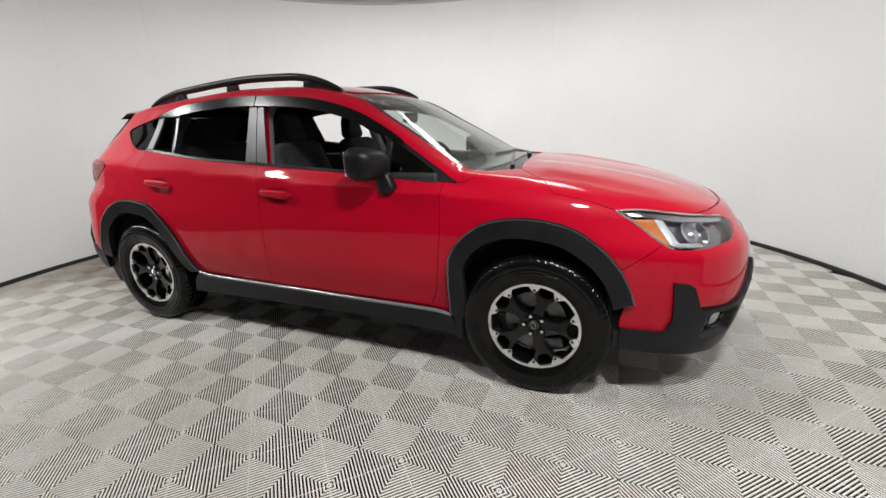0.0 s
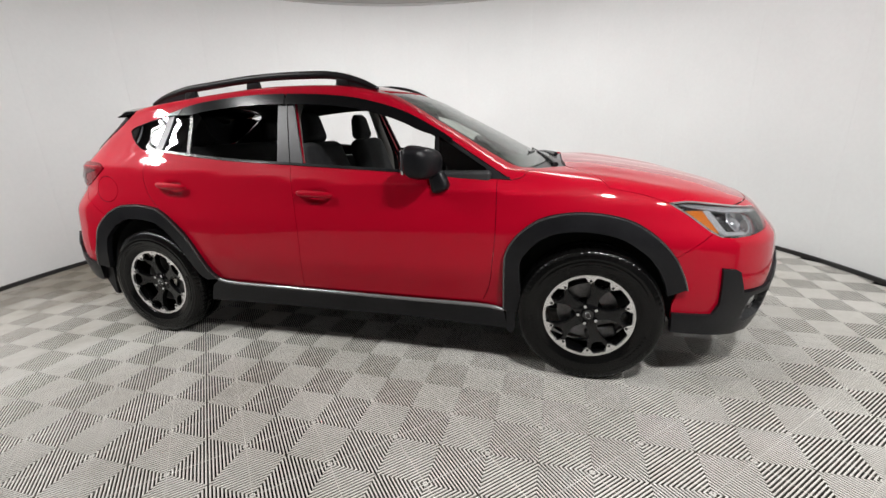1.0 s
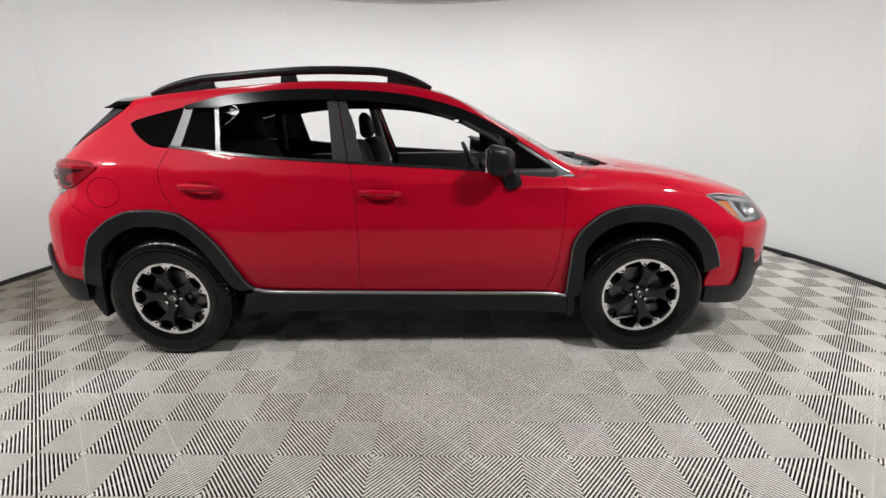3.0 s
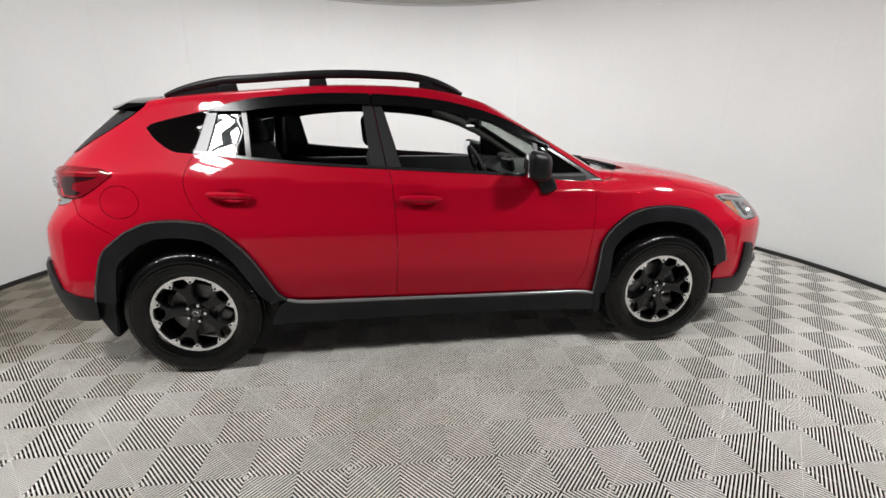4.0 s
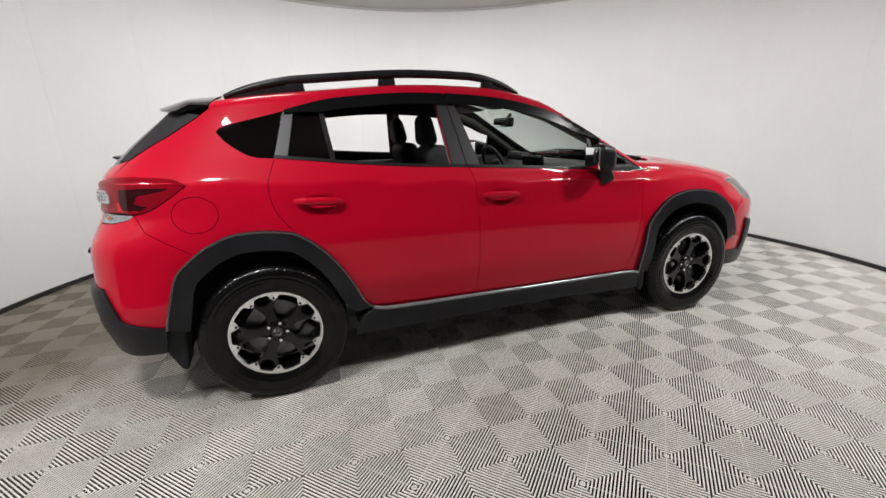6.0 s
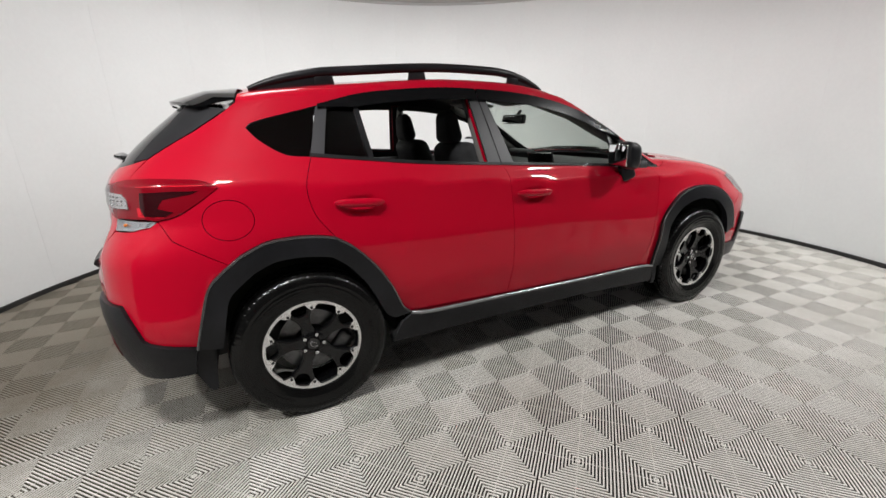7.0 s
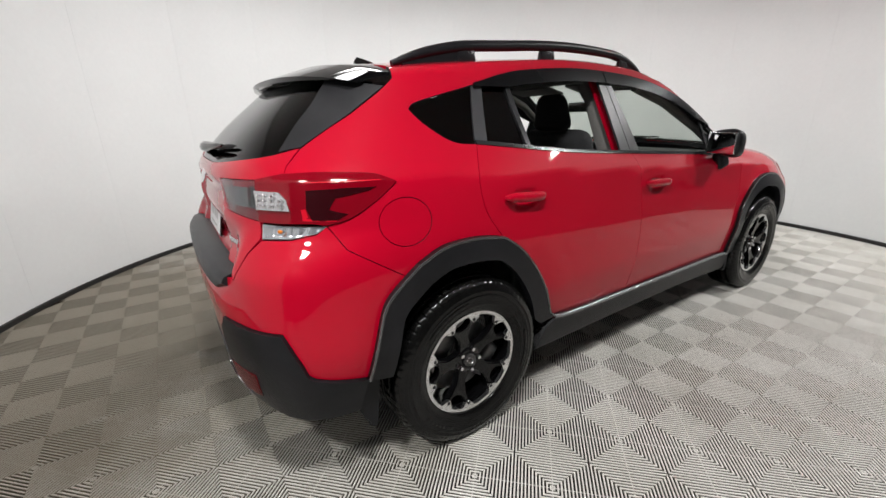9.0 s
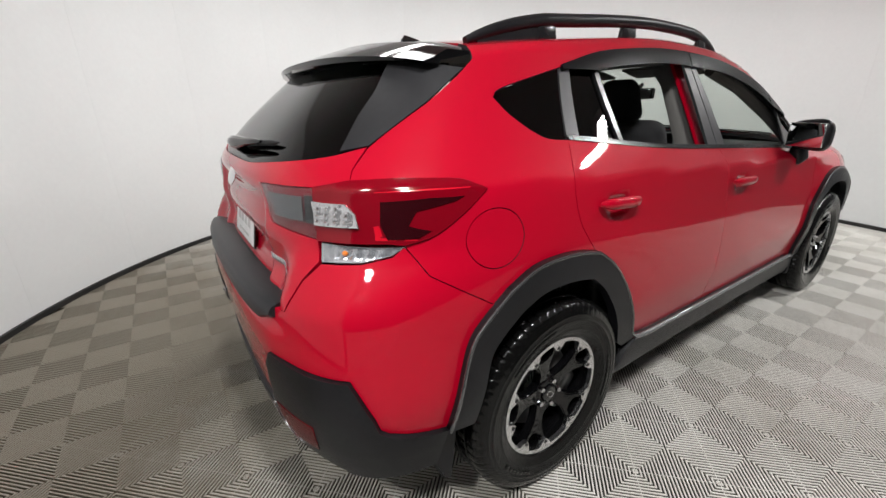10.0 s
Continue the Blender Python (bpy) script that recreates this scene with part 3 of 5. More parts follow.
SILL_TOP = [(-0.85, 0.398), (-0.73, 0.380), (-0.26, 0.372), (0.34, 0.362), (0.80, 0.356), (0.915, 0.34)]
SEAM_REAR = [(-1.79 + 0.22 * k / 8, 0.895 - 0.143 * k / 8) for k in range(9)]
SEAM_FRONT = [(1.845 - 0.155 * k / 6, 0.774 - 0.114 * k / 6) for k in range(7)]
join = lambda *lines: [p for l in lines for p in l]
rev = lambda l: list(l)[::-1]

# windscreen edge and roof edge, as length and half-width
ROOF_EDGE = [(0.16, -0.50), (0.0, -0.515), (-0.5, -0.53), (-1.0, -0.525), (-1.46, -0.505)]
SCREEN_EDGE = spline([(1.06, -0.660), (0.80, -0.640), (0.50, -0.580), (0.30, -0.535), (0.16, -0.50)], 5)
HATCH = np.vstack([on_side([(-1.50, 1.405), (-1.56, 1.36), (-1.67, 1.29), (-1.84, 1.19), (-1.895, 1.14), (-1.91, 1.115)])])
TAIL_TOP = np.vstack([on_side(spline([(-1.91, 1.115), (-1.80, 1.120), (-1.67, 1.112), (-1.605, 1.082)], 4))])
TAIL_LOW = np.vstack([on_side(spline([(-1.605, 1.082), (-1.68, 1.03), (-1.76, 0.985), (-1.83, 0.968)], 4))])
HEAD_TOP = np.vstack([on_side(spline([(1.65, 0.900), (1.74, 0.902), (1.86, 0.884)], 4)), on_nose([(-0.66, 0.868), (-0.53, 0.845), (-0.48, 0.820)])])
HOOD_FRONT = on_nose([(-0.66, 0.868), (-0.56, 0.873), (-0.46, 0.875), (-0.25, 0.870)])
HOOD_SIDE = np.vstack([on_top([(1.20, -0.55), (1.26, -0.64), (1.32, -0.70)]), on_side(spline([(1.39, 0.968), (1.54, 0.938), (1.65, 0.902)], 4))])
HEAD_LOW = spline([(1.65, 0.900), (1.72, 0.858), (1.84, 0.772), (1.91, 0.748), (2.01, 0.748)], 5)


def cup(cx, cz):
    """The hollow behind a door handle."""
    return lambda q: -0.016 * np.exp(-(((q[:, 0] - cx) / 0.055) ** 4)) * np.exp(-(((q[:, 2] - cz) / 0.030) ** 4))


fuel = np.array([(-1.588 + 0.092 * math.cos(a), 0.955 + 0.078 * math.sin(a)) for a in np.linspace(0, 2 * math.pi, 40, endpoint=False)])
side = panel("body_side", np.vstack([
    on_top(SCREEN_EDGE), on_top(ROOF_EDGE), HATCH, TAIL_TOP[1:], TAIL_LOW[1:],
    on_side(SEAM_REAR), on_side(R_ARCH_BACK), on_side(rev(REAR_CUT)[1:-1]), on_side(QUARTER_END), on_side(WIN_TOP[1:]), on_side([(0.99, 1.015)])]),
    RED, car, holes=[on_side(fuel)], rim=TRIM, label="red body side with roof arch and quarter panel")
panel("fuel_flap", on_side(fuel), RED, car, thick=0.012, grid=0.02)
front_doors = panel("front_door", on_side(join(DOORS, [(0.30, 0.378)], rev(FRONT_CUT), [p for p in BELT if -0.28 < p[0] < 0.87])),
                    RED, car, shape=cup(-0.105, 0.925), grid=0.028, label="red front door with a body-coloured handle")
rear_doors = panel("rear_door", on_side(join(REAR_CUT, R_ARCH[1:], rev(DOORS), [p for p in BELT if -1.24 < p[0] < -0.28])),
                   RED, car, shape=cup(-1.06, 0.962), grid=0.028, label="red rear door with a body-coloured handle")
panel("front_fender", np.vstack([on_side(FRONT_CUT), on_side([(0.915, 0.345)]), on_side(F_ARCH[1:]), on_side(rev(SEAM_FRONT)[1:]),
                                 on_side(rev(HEAD_LOW[:11])), HOOD_SIDE[::-1], on_top([(1.06, -0.660)]), on_side([(0.99, 1.015), (0.94, 1.003)])]), RED, car)
panel("hood", closed_over(np.vstack([on_top([(1.175, 0.0), (1.18, -0.30), (1.20, -0.55)])[1:], HOOD_SIDE[1:], HEAD_TOP[1:9], HOOD_FRONT])),
      RED, car, TOP, both=False, shape=lambda q: 0.010 * step(np.abs(q[:, 1]), 0.20, 0.34) * step(q[:, 0], 1.15, 1.4) * step(-q[:, 0], -2.1, -1.7) * step(-np.abs(q[:, 1]), -0.68, -0.50), label="red hood with two raised flanks")
panel("roof", closed_over(np.vstack([on_top([(0.23, -0.25), (0.20, -0.42)]), on_top(ROOF_EDGE), on_top([(-1.475, -0.25)])])), RED, car, TOP, both=False, back=LINER)
panel("windscreen", closed_over(np.vstack([on_top([(0.225, -0.25), (0.195, -0.42)]), on_top(rev(SCREEN_EDGE)[:-1]), on_top([(1.00, -0.655), (1.08, -0.45), (1.11, -0.25)])])),
      CLEAR, car, TOP, both=False, offset=-0.006, thick=0.005, back=CLEAR, grid=0.06)
panel("cowl", closed_over(np.vstack([on_top([(1.11, -0.25), (1.08, -0.45), (1.00, -0.655), (1.06, -0.655), (1.20, -0.55), (1.18, -0.25)])])), SATIN, car, TOP, both=False, offset=-0.012, thick=0.02)
black_band = panel("windscreen_band", np.vstack([on_top(SCREEN_EDGE), on_top([(0.20, -0.475), (0.32, -0.505), (0.50, -0.545), (0.80, -0.605), (1.0, -0.625)])]), GLOSS, car, TOP, offset=-0.0045, thick=0.003, grid=0.03)

# tail
LAMP_IN = [(-0.605, 1.099), (-0.36, 1.088), (-0.44, 0.990), (-0.632, 0.975)]
GATE_SIDE = on_tail([(-0.655, 1.14), (-0.655, 1.115)])
def hollow(q):
    """The tailgate steps in over the bumper and again round the plate."""
    y, z = np.abs(q[:, 1]), q[:, 2]
    return 0.048 * step(-z, -0.975, -0.85) * step(-y, -0.60, -0.47) + 0.022 * step(-y, -0.40, -0.34) * step(-z, -1.085, -1.03)


panel("tailgate", closed_over(np.vstack([on_tail(spline([(-0.12, 1.128), (-0.26, 1.132), (-0.55, 1.162), (-0.645, 1.190)], 4)), on_side([(-1.895, 1.14), (-1.91, 1.115)]), on_tail(LAMP_IN), on_tail([(-0.652, 0.925), (-0.632, 0.88), (-0.602, 0.793), (-0.35, 0.787)])])),
      RED, car, TAIL, both=False, inward=hollow, grid=0.02, label="red tailgate with a hollow for the plate")
panel("rear_glass", closed_over(np.vstack([on_tail([(-0.3, 1.405)]), on_side([(-1.565, 1.395)]), on_side([(-1.57, 1.356), (-1.67, 1.29), (-1.84, 1.19)])[0:], on_tail(spline([(-0.640, 1.188), (-0.55, 1.162), (-0.26, 1.132), (-0.12, 1.128)], 4))])),
      TINT, car, TAIL, both=False, offset=-0.003, thick=0.004, back=TINT, grid=0.05)
panel("glass_side_trim", np.vstack([on_side([(-1.535, 1.378), (-1.67, 1.29), (-1.84, 1.19)]), on_tail([(-0.60, 1.178), (-0.56, 1.26), (-0.535, 1.32), (-0.48, 1.405)])]), MATT, car, TAIL, offset=0.003, thick=0.006, grid=0.03, label="satin black trim beside the rear glass")
# spoiler: a gloss black shelf over the rear glass
bm = bmesh.new()
ys = np.linspace(-0.615, 0.615, 29)
ring = []
for y in ys:
    a = abs(y) / 0.615
    lead = -1.470 - 0.03 * a ** 2
    tip = -1.785 + 0.130 * a ** 3
    z0 = float(deck_z(np.array([lead]), np.array([y]))[0]) + 0.004 - 0.012 * a ** 6
    z1 = 1.437 - 0.026 * a ** 2 - 0.012 * a ** 8
    k = 1 - 0.82 * a ** 3
    pts = [(lead, z0), ((lead + tip) / 2, (z0 + z1) / 2 + 0.014), (tip + 0.03, z1 + 0.004), (tip, z1 - 0.006), (tip + 0.004, z1 - 0.006 - 0.018 * k), (tip + 0.05, z1 - 0.006 - 0.028 * k), ((lead + tip) / 2 - 0.02, (z0 + z1) / 2 - 0.006 - 0.045 * k), (lead, z0 - 0.05 * k)]
    ring.append([bm.verts.new((x, y, z)) for x, z in pts])
for a, b in zip(ring, ring[1:]):
    for k in range(8):
        bm.faces.new((a[k], a[(k + 1) % 8], b[(k + 1) % 8], b[k]))
bm.faces.new(ring[0])
bm.faces.new(ring[-1][::-1])
bmesh.ops.recalc_face_normals(bm, faces=bm.faces)
spoiler = part("spoiler", bm, LACQUER, car, "gloss black roof spoiler", angle=40)
bm = bmesh.new()
soft_box(bm, (0.010, 0.26, 0.014), (-1.776, 0, 1.412), 0.004)
part("brake_light", bm, LAMPDARK, spoiler, "red high brake light")

# tail lamps: outer body, inner body on the tailgate, reversing lamp, clear turn lamp
tail_out = np.vstack([TAIL_TOP, TAIL_LOW[1:], on_tail([(-0.765, 0.974), (-0.638, 0.974), (-0.612, 1.099)])])
lamps = panel("tail_lamp", tail_out, LAMPRED, car, TAIL, offset=-0.006, shape=lambda q: 0.012 * step(-q[:, 0], 1.64, 1.86), thick=0.03, gap=0.001, grid=0.025, label="red and clear tail lamp")
proud = lambda q: 0.009 * step(-q[:, 0], 1.64, 1.86) * step(-np.abs(q[:, 1]), -0.87, -0.70) + 0.006 * np.exp(-((q[:, 2] - 1.090) / 0.009) ** 2)
panel("lamp_lens", tail_out, REDSOLID, lamps, TAIL, offset=0.006, shape=proud, thick=0.012, gap=0.001, grid=0.018, edge=0.003, label="glossy red lens")
panel("lamp_wedge", np.vstack([on_side([(-1.672, 1.074), (-1.76, 1.077), (-1.865, 1.073), (-1.872, 1.02), (-1.862, 0.985), (-1.80, 0.983), (-1.765, 1.000), (-1.815, 1.016), (-1.795, 1.046), (-1.70, 1.062)])]), LAMPDARK, lamps, TAIL, shape=proud, offset=0.008, thick=0.008, grid=0.02, label="dark smoked wedge")
panel("light_guide", on_side([(-1.655, 1.090), (-1.76, 1.093), (-1.872, 1.089), (-1.872, 1.080), (-1.76, 1.083), (-1.665, 1.081)]), STRIP, lamps, TAIL, shape=proud, offset=0.0075, thick=0.006, gap=0.0, grid=0.012, edge=0.002, label="bright red light guide")
panel("light_guide", on_side([(-1.888, 1.050), (-1.876, 1.050), (-1.868, 0.992), (-1.80, 0.986), (-1.80, 0.979), (-1.884, 0.984)]), STRIP, lamps, TAIL, shape=proud, offset=0.0075, thick=0.006, gap=0.0, grid=0.012, edge=0.002)
inner = panel("inner_lamp", on_tail(LAMP_IN), REDSOLID, car, TAIL, offset=-0.004, thick=0.03, gap=0.001, grid=0.03, label="inner half of the tail lamp on the tailgate")
panel("lamp_divider", on_tail([(-0.584, 1.080), (-0.610, 1.080), (-0.622, 1.012), (-0.592, 1.012)]), TRIM, inner, TAIL, offset=0.002, thick=0.008, gap=0.0, grid=0.02, label="dark grey bar between the lenses")
panel("lens", on_tail([(-0.580, 1.077), (-0.418, 1.073), (-0.462, 1.014), (-0.586, 1.014)]), SMOKE, inner, TAIL, offset=0.001, thick=0.008, gap=0.001, grid=0.009, shape=lambda q: 0.004 * np.abs(np.sin(q[:, 1] * 150)) + 0.002 * np.abs(np.sin(q[:, 2] * 160)), label="ribbed smoky grey lens")
panel("reverse_lens", on_tail([(-0.622, 1.070), (-0.632, 1.013), (-0.724, 1.013), (-0.714, 1.045), (-0.694, 1.068)]), WHITE, lamps, TAIL, offset=0.0165, thick=0.020, grid=0.009, shape=lambda q: 0.004 * np.abs(np.sin(q[:, 1] * 150)) + 0.002 * np.abs(np.sin(q[:, 2] * 160)), label="clear lens with bright facets")
for k, lamp_part in enumerate(lamps):
    for row, z in enumerate((1.028, 1.042, 1.056)):
        for i in range(4 - (row == 2)):
            y = 0.642 + 0.019 * i
            q = on_tail([(-y, z)])[0]
            n = normals(q[None])[0]
            q = q + n * 0.024
            bm = bmesh.new()
            bmesh.ops.create_uvsphere(bm, u_segments=10, v_segments=6, radius=0.0046, matrix=pose(q[0], q[1] * (1, -1)[k], q[2]))
            part("lamp_bulb", bm, CHROME, lamp_part)
panel("cover", on_tail(LAMP_IN), LENS, inner, TAIL, offset=0.008, thick=0.003, gap=0.002, grid=0.03, back=LENS, edge=0.006)
turn = panel("turn_lamp", np.vstack([on_tail([(-0.642, 0.970), (-0.658, 0.925), (-0.74, 0.930)]), on_side([(-1.86, 0.945), (-1.825, 0.966)])]), WHITE, car, TAIL, offset=-0.004, thick=0.02, grid=0.010, shape=lambda q: 0.004 * np.abs(np.sin(q[:, 1] * 150)) + 0.002 * np.abs(np.sin(q[:, 2] * 160)), label="clear turn lamp below the tail lamp")
panel("turn_lens", np.vstack([on_tail([(-0.642, 0.970), (-0.658, 0.925), (-0.74, 0.930)]), on_side([(-1.86, 0.945), (-1.825, 0.966)])]), LENS, turn, TAIL, offset=0.006, thick=0.003, grid=0.02, back=LENS, edge=0.004)
for k, lamp_part in enumerate(turn):
    bm = bmesh.new()
    bmesh.ops.create_uvsphere(bm, u_segments=14, v_segments=8, radius=0.0075, matrix=pose(float(on_tail([(-0.700, 0.951)])[0][0]) - 0.001, (-0.703, 0.703)[k], 0.951) @ Matrix.Diagonal((1, 1.3, 0.8, 1)))
    part("bulb", bm, AMBER, lamp_part)

# rear bumper, its step pad and black lower part
BUMP_TOP = [(-0.636, 0.88), (-0.606, 0.795), (-0.35, 0.790)]
panel("rear_bumper", closed_over(np.vstack([on_tail([(-0.3, 0.375), (-0.455, 0.375), (-0.485, 0.600), (-0.52, 0.648)]), on_side(spline([(-2.00, 0.655), (-1.96, 0.55), (-1.93, 0.500), (-1.775, 0.462)], 3)), on_side(R_ARCH_TAIL), on_side(rev(SEAM_REAR)), on_side([(-1.83, 0.966)]), on_side([(-1.86, 0.943)]), on_tail([(-0.74, 0.928), (-0.660, 0.922)]), on_tail(BUMP_TOP)])),
      RED, car, TAIL, both=False, offset=0.001, shape=lambda q: 0.010 * step(q[:, 2], 0.58, 0.68) * step(-q[:, 2], -0.76, -0.72) * step(-np.abs(q[:, 1]), -0.64, -0.5), label="red rear bumper")
bm = bmesh.new()
row = []
for y in np.linspace(-0.56, 0.56, 31):
    x = float(on_tail([(y, 0.775)])[0][0])
    a = abs(y) / 0.56
    drop = 0.052 - 0.030 * step(a, 0.86, 1.0)
    deep = 0.09 - 0.03 * a ** 6
    row.append([bm.verts.new((x + dx, y, z)) for dx, z in ((deep, 0.808), (0.012, 0.802), (-0.008, 0.796), (-0.018, 0.782), (-0.019, 0.798 - drop), (-0.010, 0.790 - drop), (0.02, 0.755), (deep, 0.755))])
for a, b in zip(row, row[1:]):
    for k in range(8):
        bm.faces.new((a[k], a[(k + 1) % 8], b[(k + 1) % 8], b[k]))
bm.faces.new(row[0])
bm.faces.new(row[-1][::-1])
bmesh.ops.recalc_face_normals(bm, faces=bm.faces)
part("step_pad", bm, CLAD, car, "grained black step pad on the bumper", angle=40)
clad = panel("rear_lower_bumper", closed_over(np.vstack([on_tail([(-0.3, 0.375), (-0.455, 0.375), (-0.485, 0.600), (-0.52, 0.648)]), on_side(spline([(-2.00, 0.655), (-1.96, 0.55), (-1.93, 0.500), (-1.775, 0.462)], 3)), on_side([(-1.80, 0.34), (-1.95, 0.325)]), on_tail([(-0.60, 0.335), (-0.40, 0.31), (-0.2, 0.30)])])),
      CLAD, car, TAIL, both=False, offset=0.022, thick=0.03, grid=0.03, edge=0.008, label="grained black lower bumper")[0]
panel("reflector", on_tail(spline([(-0.515, 0.486), (-0.60, 0.492), (-0.690, 0.496)], 4) + [(-0.680, 0.410), (-0.60, 0.400), (-0.54, 0.406)]), REFLECT, clad, TAIL, offset=0.027, thick=0.012, gap=0.0, grid=0.02, edge=0.003, label="red rear reflector")
# the highlight streak on the satin black trim, shaped as a silver strip
panel("trim_streak", on_tail(spline([(-0.492, 0.470), (-0.508, 0.420), (-0.54, 0.396), (-0.60, 0.388)], 4) + spline([(-0.60, 0.378), (-0.535, 0.382), (-0.498, 0.410), (-0.482, 0.465)], 4)), SILVER, clad, TAIL, offset=0.030, thick=0.012, gap=0.0, grid=0.02, edge=0.003, label="bright streak on the black trim under the reflector, put in as a silver strip")

# plate, emblem, model badge, wiper
PLATE_AT = pose(-2.048, 0, 0.905, 0, 10, 0)
bm = bmesh.new()
soft_box(bm, (0.008, 0.312, 0.152), (0, 0, 0), 0.003)
bm.transform(PLATE_AT)
frame_ob = part("plate_frame", bm, GLOSS, car, "thin black plate frame")
bm = bmesh.new()
soft_box(bm, (0.006, 0.298, 0.138), (-0.004, 0, 0), 0.002)
bm.transform(PLATE_AT)
part("plate", bm, PLATE, frame_ob, "white plate with unreadable grey lettering")
for y, w, z, h in ((-0.085, 0.040, 0.0, 0.030), (-0.03, 0.035, 0.0, 0.030), (0.03, 0.040, 0.0, 0.030), (0.085, 0.035, 0.0, 0.030), (0, 0.16, -0.045, 0.010)):
    bm = bmesh.new()
    soft_box(bm, (0.003, w, h), (-0.0068, y, z), 0.001)
    bm.transform(PLATE_AT)
    part("plate_bar", bm, CEIL, frame_ob)
q = on_tail([(0, 1.066)])[0]
bm = bmesh.new()
bmesh.ops.create_uvsphere(bm, u_segments=24, v_segments=12, radius=1.0)
for v in bm.verts:
    v.co = Vector((q[0] + 0.000 + v.co.x * 0.007 + v.co.z * 0.012, v.co.y * 0.060, 1.066 + v.co.z * 0.034))
part("emblem", bm, CHROME, car, "plain oval metal emblem")
for k in range(9):
    y = -0.388 - 0.0190 * k
    q = on_tail([(y + 0.006, 0.880), (y, 0.880), (y - 0.006, 0.880)])
    x = q[:, 0] + hollow(q)
    bm = bmesh.new()
    soft_box(bm, (0.004, 0.0150, 0.018), (x[1] - 0.002, y, 0.880), 0.0018, (0, 0, math.degrees(math.atan2(x[2] - x[0], 0.012))))
    part("badge_bar", bm, CHROME, car)
bm = bmesh.new()
q = on_tail([(0, 1.16)])[0]
soft_box(bm, (0.036, 0.075, 0.040), (q[0] - 0.012, 0.0, 1.165), 0.014, (0, -30, 0))
wiper = part("rear_wiper", bm, LACQUER, car, "black rear wiper with its cover")
along = lambda y, out: tuple(on_tail([(y, 1.166 + 0.06 * (0.02 - y))])[0] + np.array((-out, 0, 0.25 * out)))
bm = bmesh.new()
tube(bm, [along(y, 0.034) for y in np.linspace(0.03, -0.30, 10)], [0.012, 0.021, 0.022, 0.020, 0.017, 0.0145, 0.013, 0.011, 0.009, 0.004], 10)
part("wiper_arm", bm, LACQUER, wiper)
bm = bmesh.new()
tube(bm, [along(y, 0.010) for y in np.linspace(-0.02, -0.36, 10)], [0.004] + [0.008] * 8 + [0.003], 8)
part("wiper_blade", bm, DARK, wiper)

# nose
panel("front_bumper", closed_over(np.vstack([HOOD_FRONT[::-1][:3], on_nose([(-0.645, 0.868)]), HEAD_TOP[-2:], on_nose([(-0.50, 0.795), (-0.60, 0.765)]), on_side(rev(HEAD_LOW)[:-9]), on_side(SEAM_FRONT), on_side(F_ARCH_NOSE[1:]), on_side(F_OPENING), on_side([(1.79, 0.35), (1.925, 0.345)]), on_side([(1.94, 0.60), (1.972, 0.590)]), on_nose([(-0.750, 0.488), (-0.64, 0.480), (-0.575, 0.490), (-0.50, 0.555), (-0.40, 0.635), (-0.34, 0.80), (-0.25, 0.805)])])),
      RED, car, NOSE, both=False, offset=0.001, label="red front bumper")
panel("grille", closed_over(on_nose([(-0.2, 0.80), (-0.335, 0.795), (-0.392, 0.63), (-0.40, 0.58), (-0.2, 0.43)])), GLOSS, car, NOSE, both=False, offset=-0.01, label="black grille")
for z in (0.45, 0.51, 0.63, 0.69, 0.75):
    bm = bmesh.new()
    tube(bm, [tuple(on_nose([(y, z)])[0] + np.array((-0.012, 0, 0))) for y in np.linspace(-0.32, 0.32, 15)], 0.010, 8)
    part("grille_bar", bm, SATIN, car)
lower = panel("front_lower_bumper", closed_over(np.vstack([on_nose([(-0.2, 0.44), (-0.36, 0.60), (-0.40, 0.628), (-0.50, 0.548), (-0.575, 0.483), (-0.64, 0.473), (-0.750, 0.481)]), on_side([(1.976, 0.59), (1.955, 0.604), (1.892, 0.612), (1.905, 0.43), (1.880, 0.378), (1.702, 0.390), (1.708, 0.285)]), on_nose([(-0.70, 0.245), (-0.50, 0.225), (-0.2, 0.22)])])),
              CLAD, car, NOSE, both=False, offset=0.022, thick=0.03, grid=0.018, edge=0.008, shape=lambda q: -0.050 * step(np.abs(q[:, 1]), 0.575, 0.605) * step(-np.abs(q[:, 1]), -0.725, -0.705) * step(q[:, 2], 0.335, 0.36) * step(-q[:, 2], -0.462, -0.445), label="grained black lower bumper with a fog lamp pocket")[0]
for s in (-1, 1):
    q = on_nose([(s * 0.672, 0.412)])[0]
    n = normals(np.array([q]))[0]
    turn_to = Vector(n).to_track_quat("-Y", "Z").to_matrix().to_4x4()
    bm = bmesh.new()
    lathe(bm, [(0.048, 0.001), (0.050, 0.004), (0.046, 0.006), (0.042, 0.001), (0.038, -0.03), (0.001, -0.034)], "y", 28)
    bm.transform(Matrix.Translation(Vector(q) + Vector(n) * -0.006) @ turn_to)
    fog = part("fog_lamp", bm, GLOSS, lower, "round fog lamp in a black surround")
    bm = bmesh.new()
    lathe(bm, [(0.040, -0.006), (0.028, 0.002), (0.001, 0.005)], "y", 24)
    bm.transform(Matrix.Translation(Vector(q) + Vector(n) * -0.006) @ turn_to)
    part("fog_lens", bm, WHITE, fog)

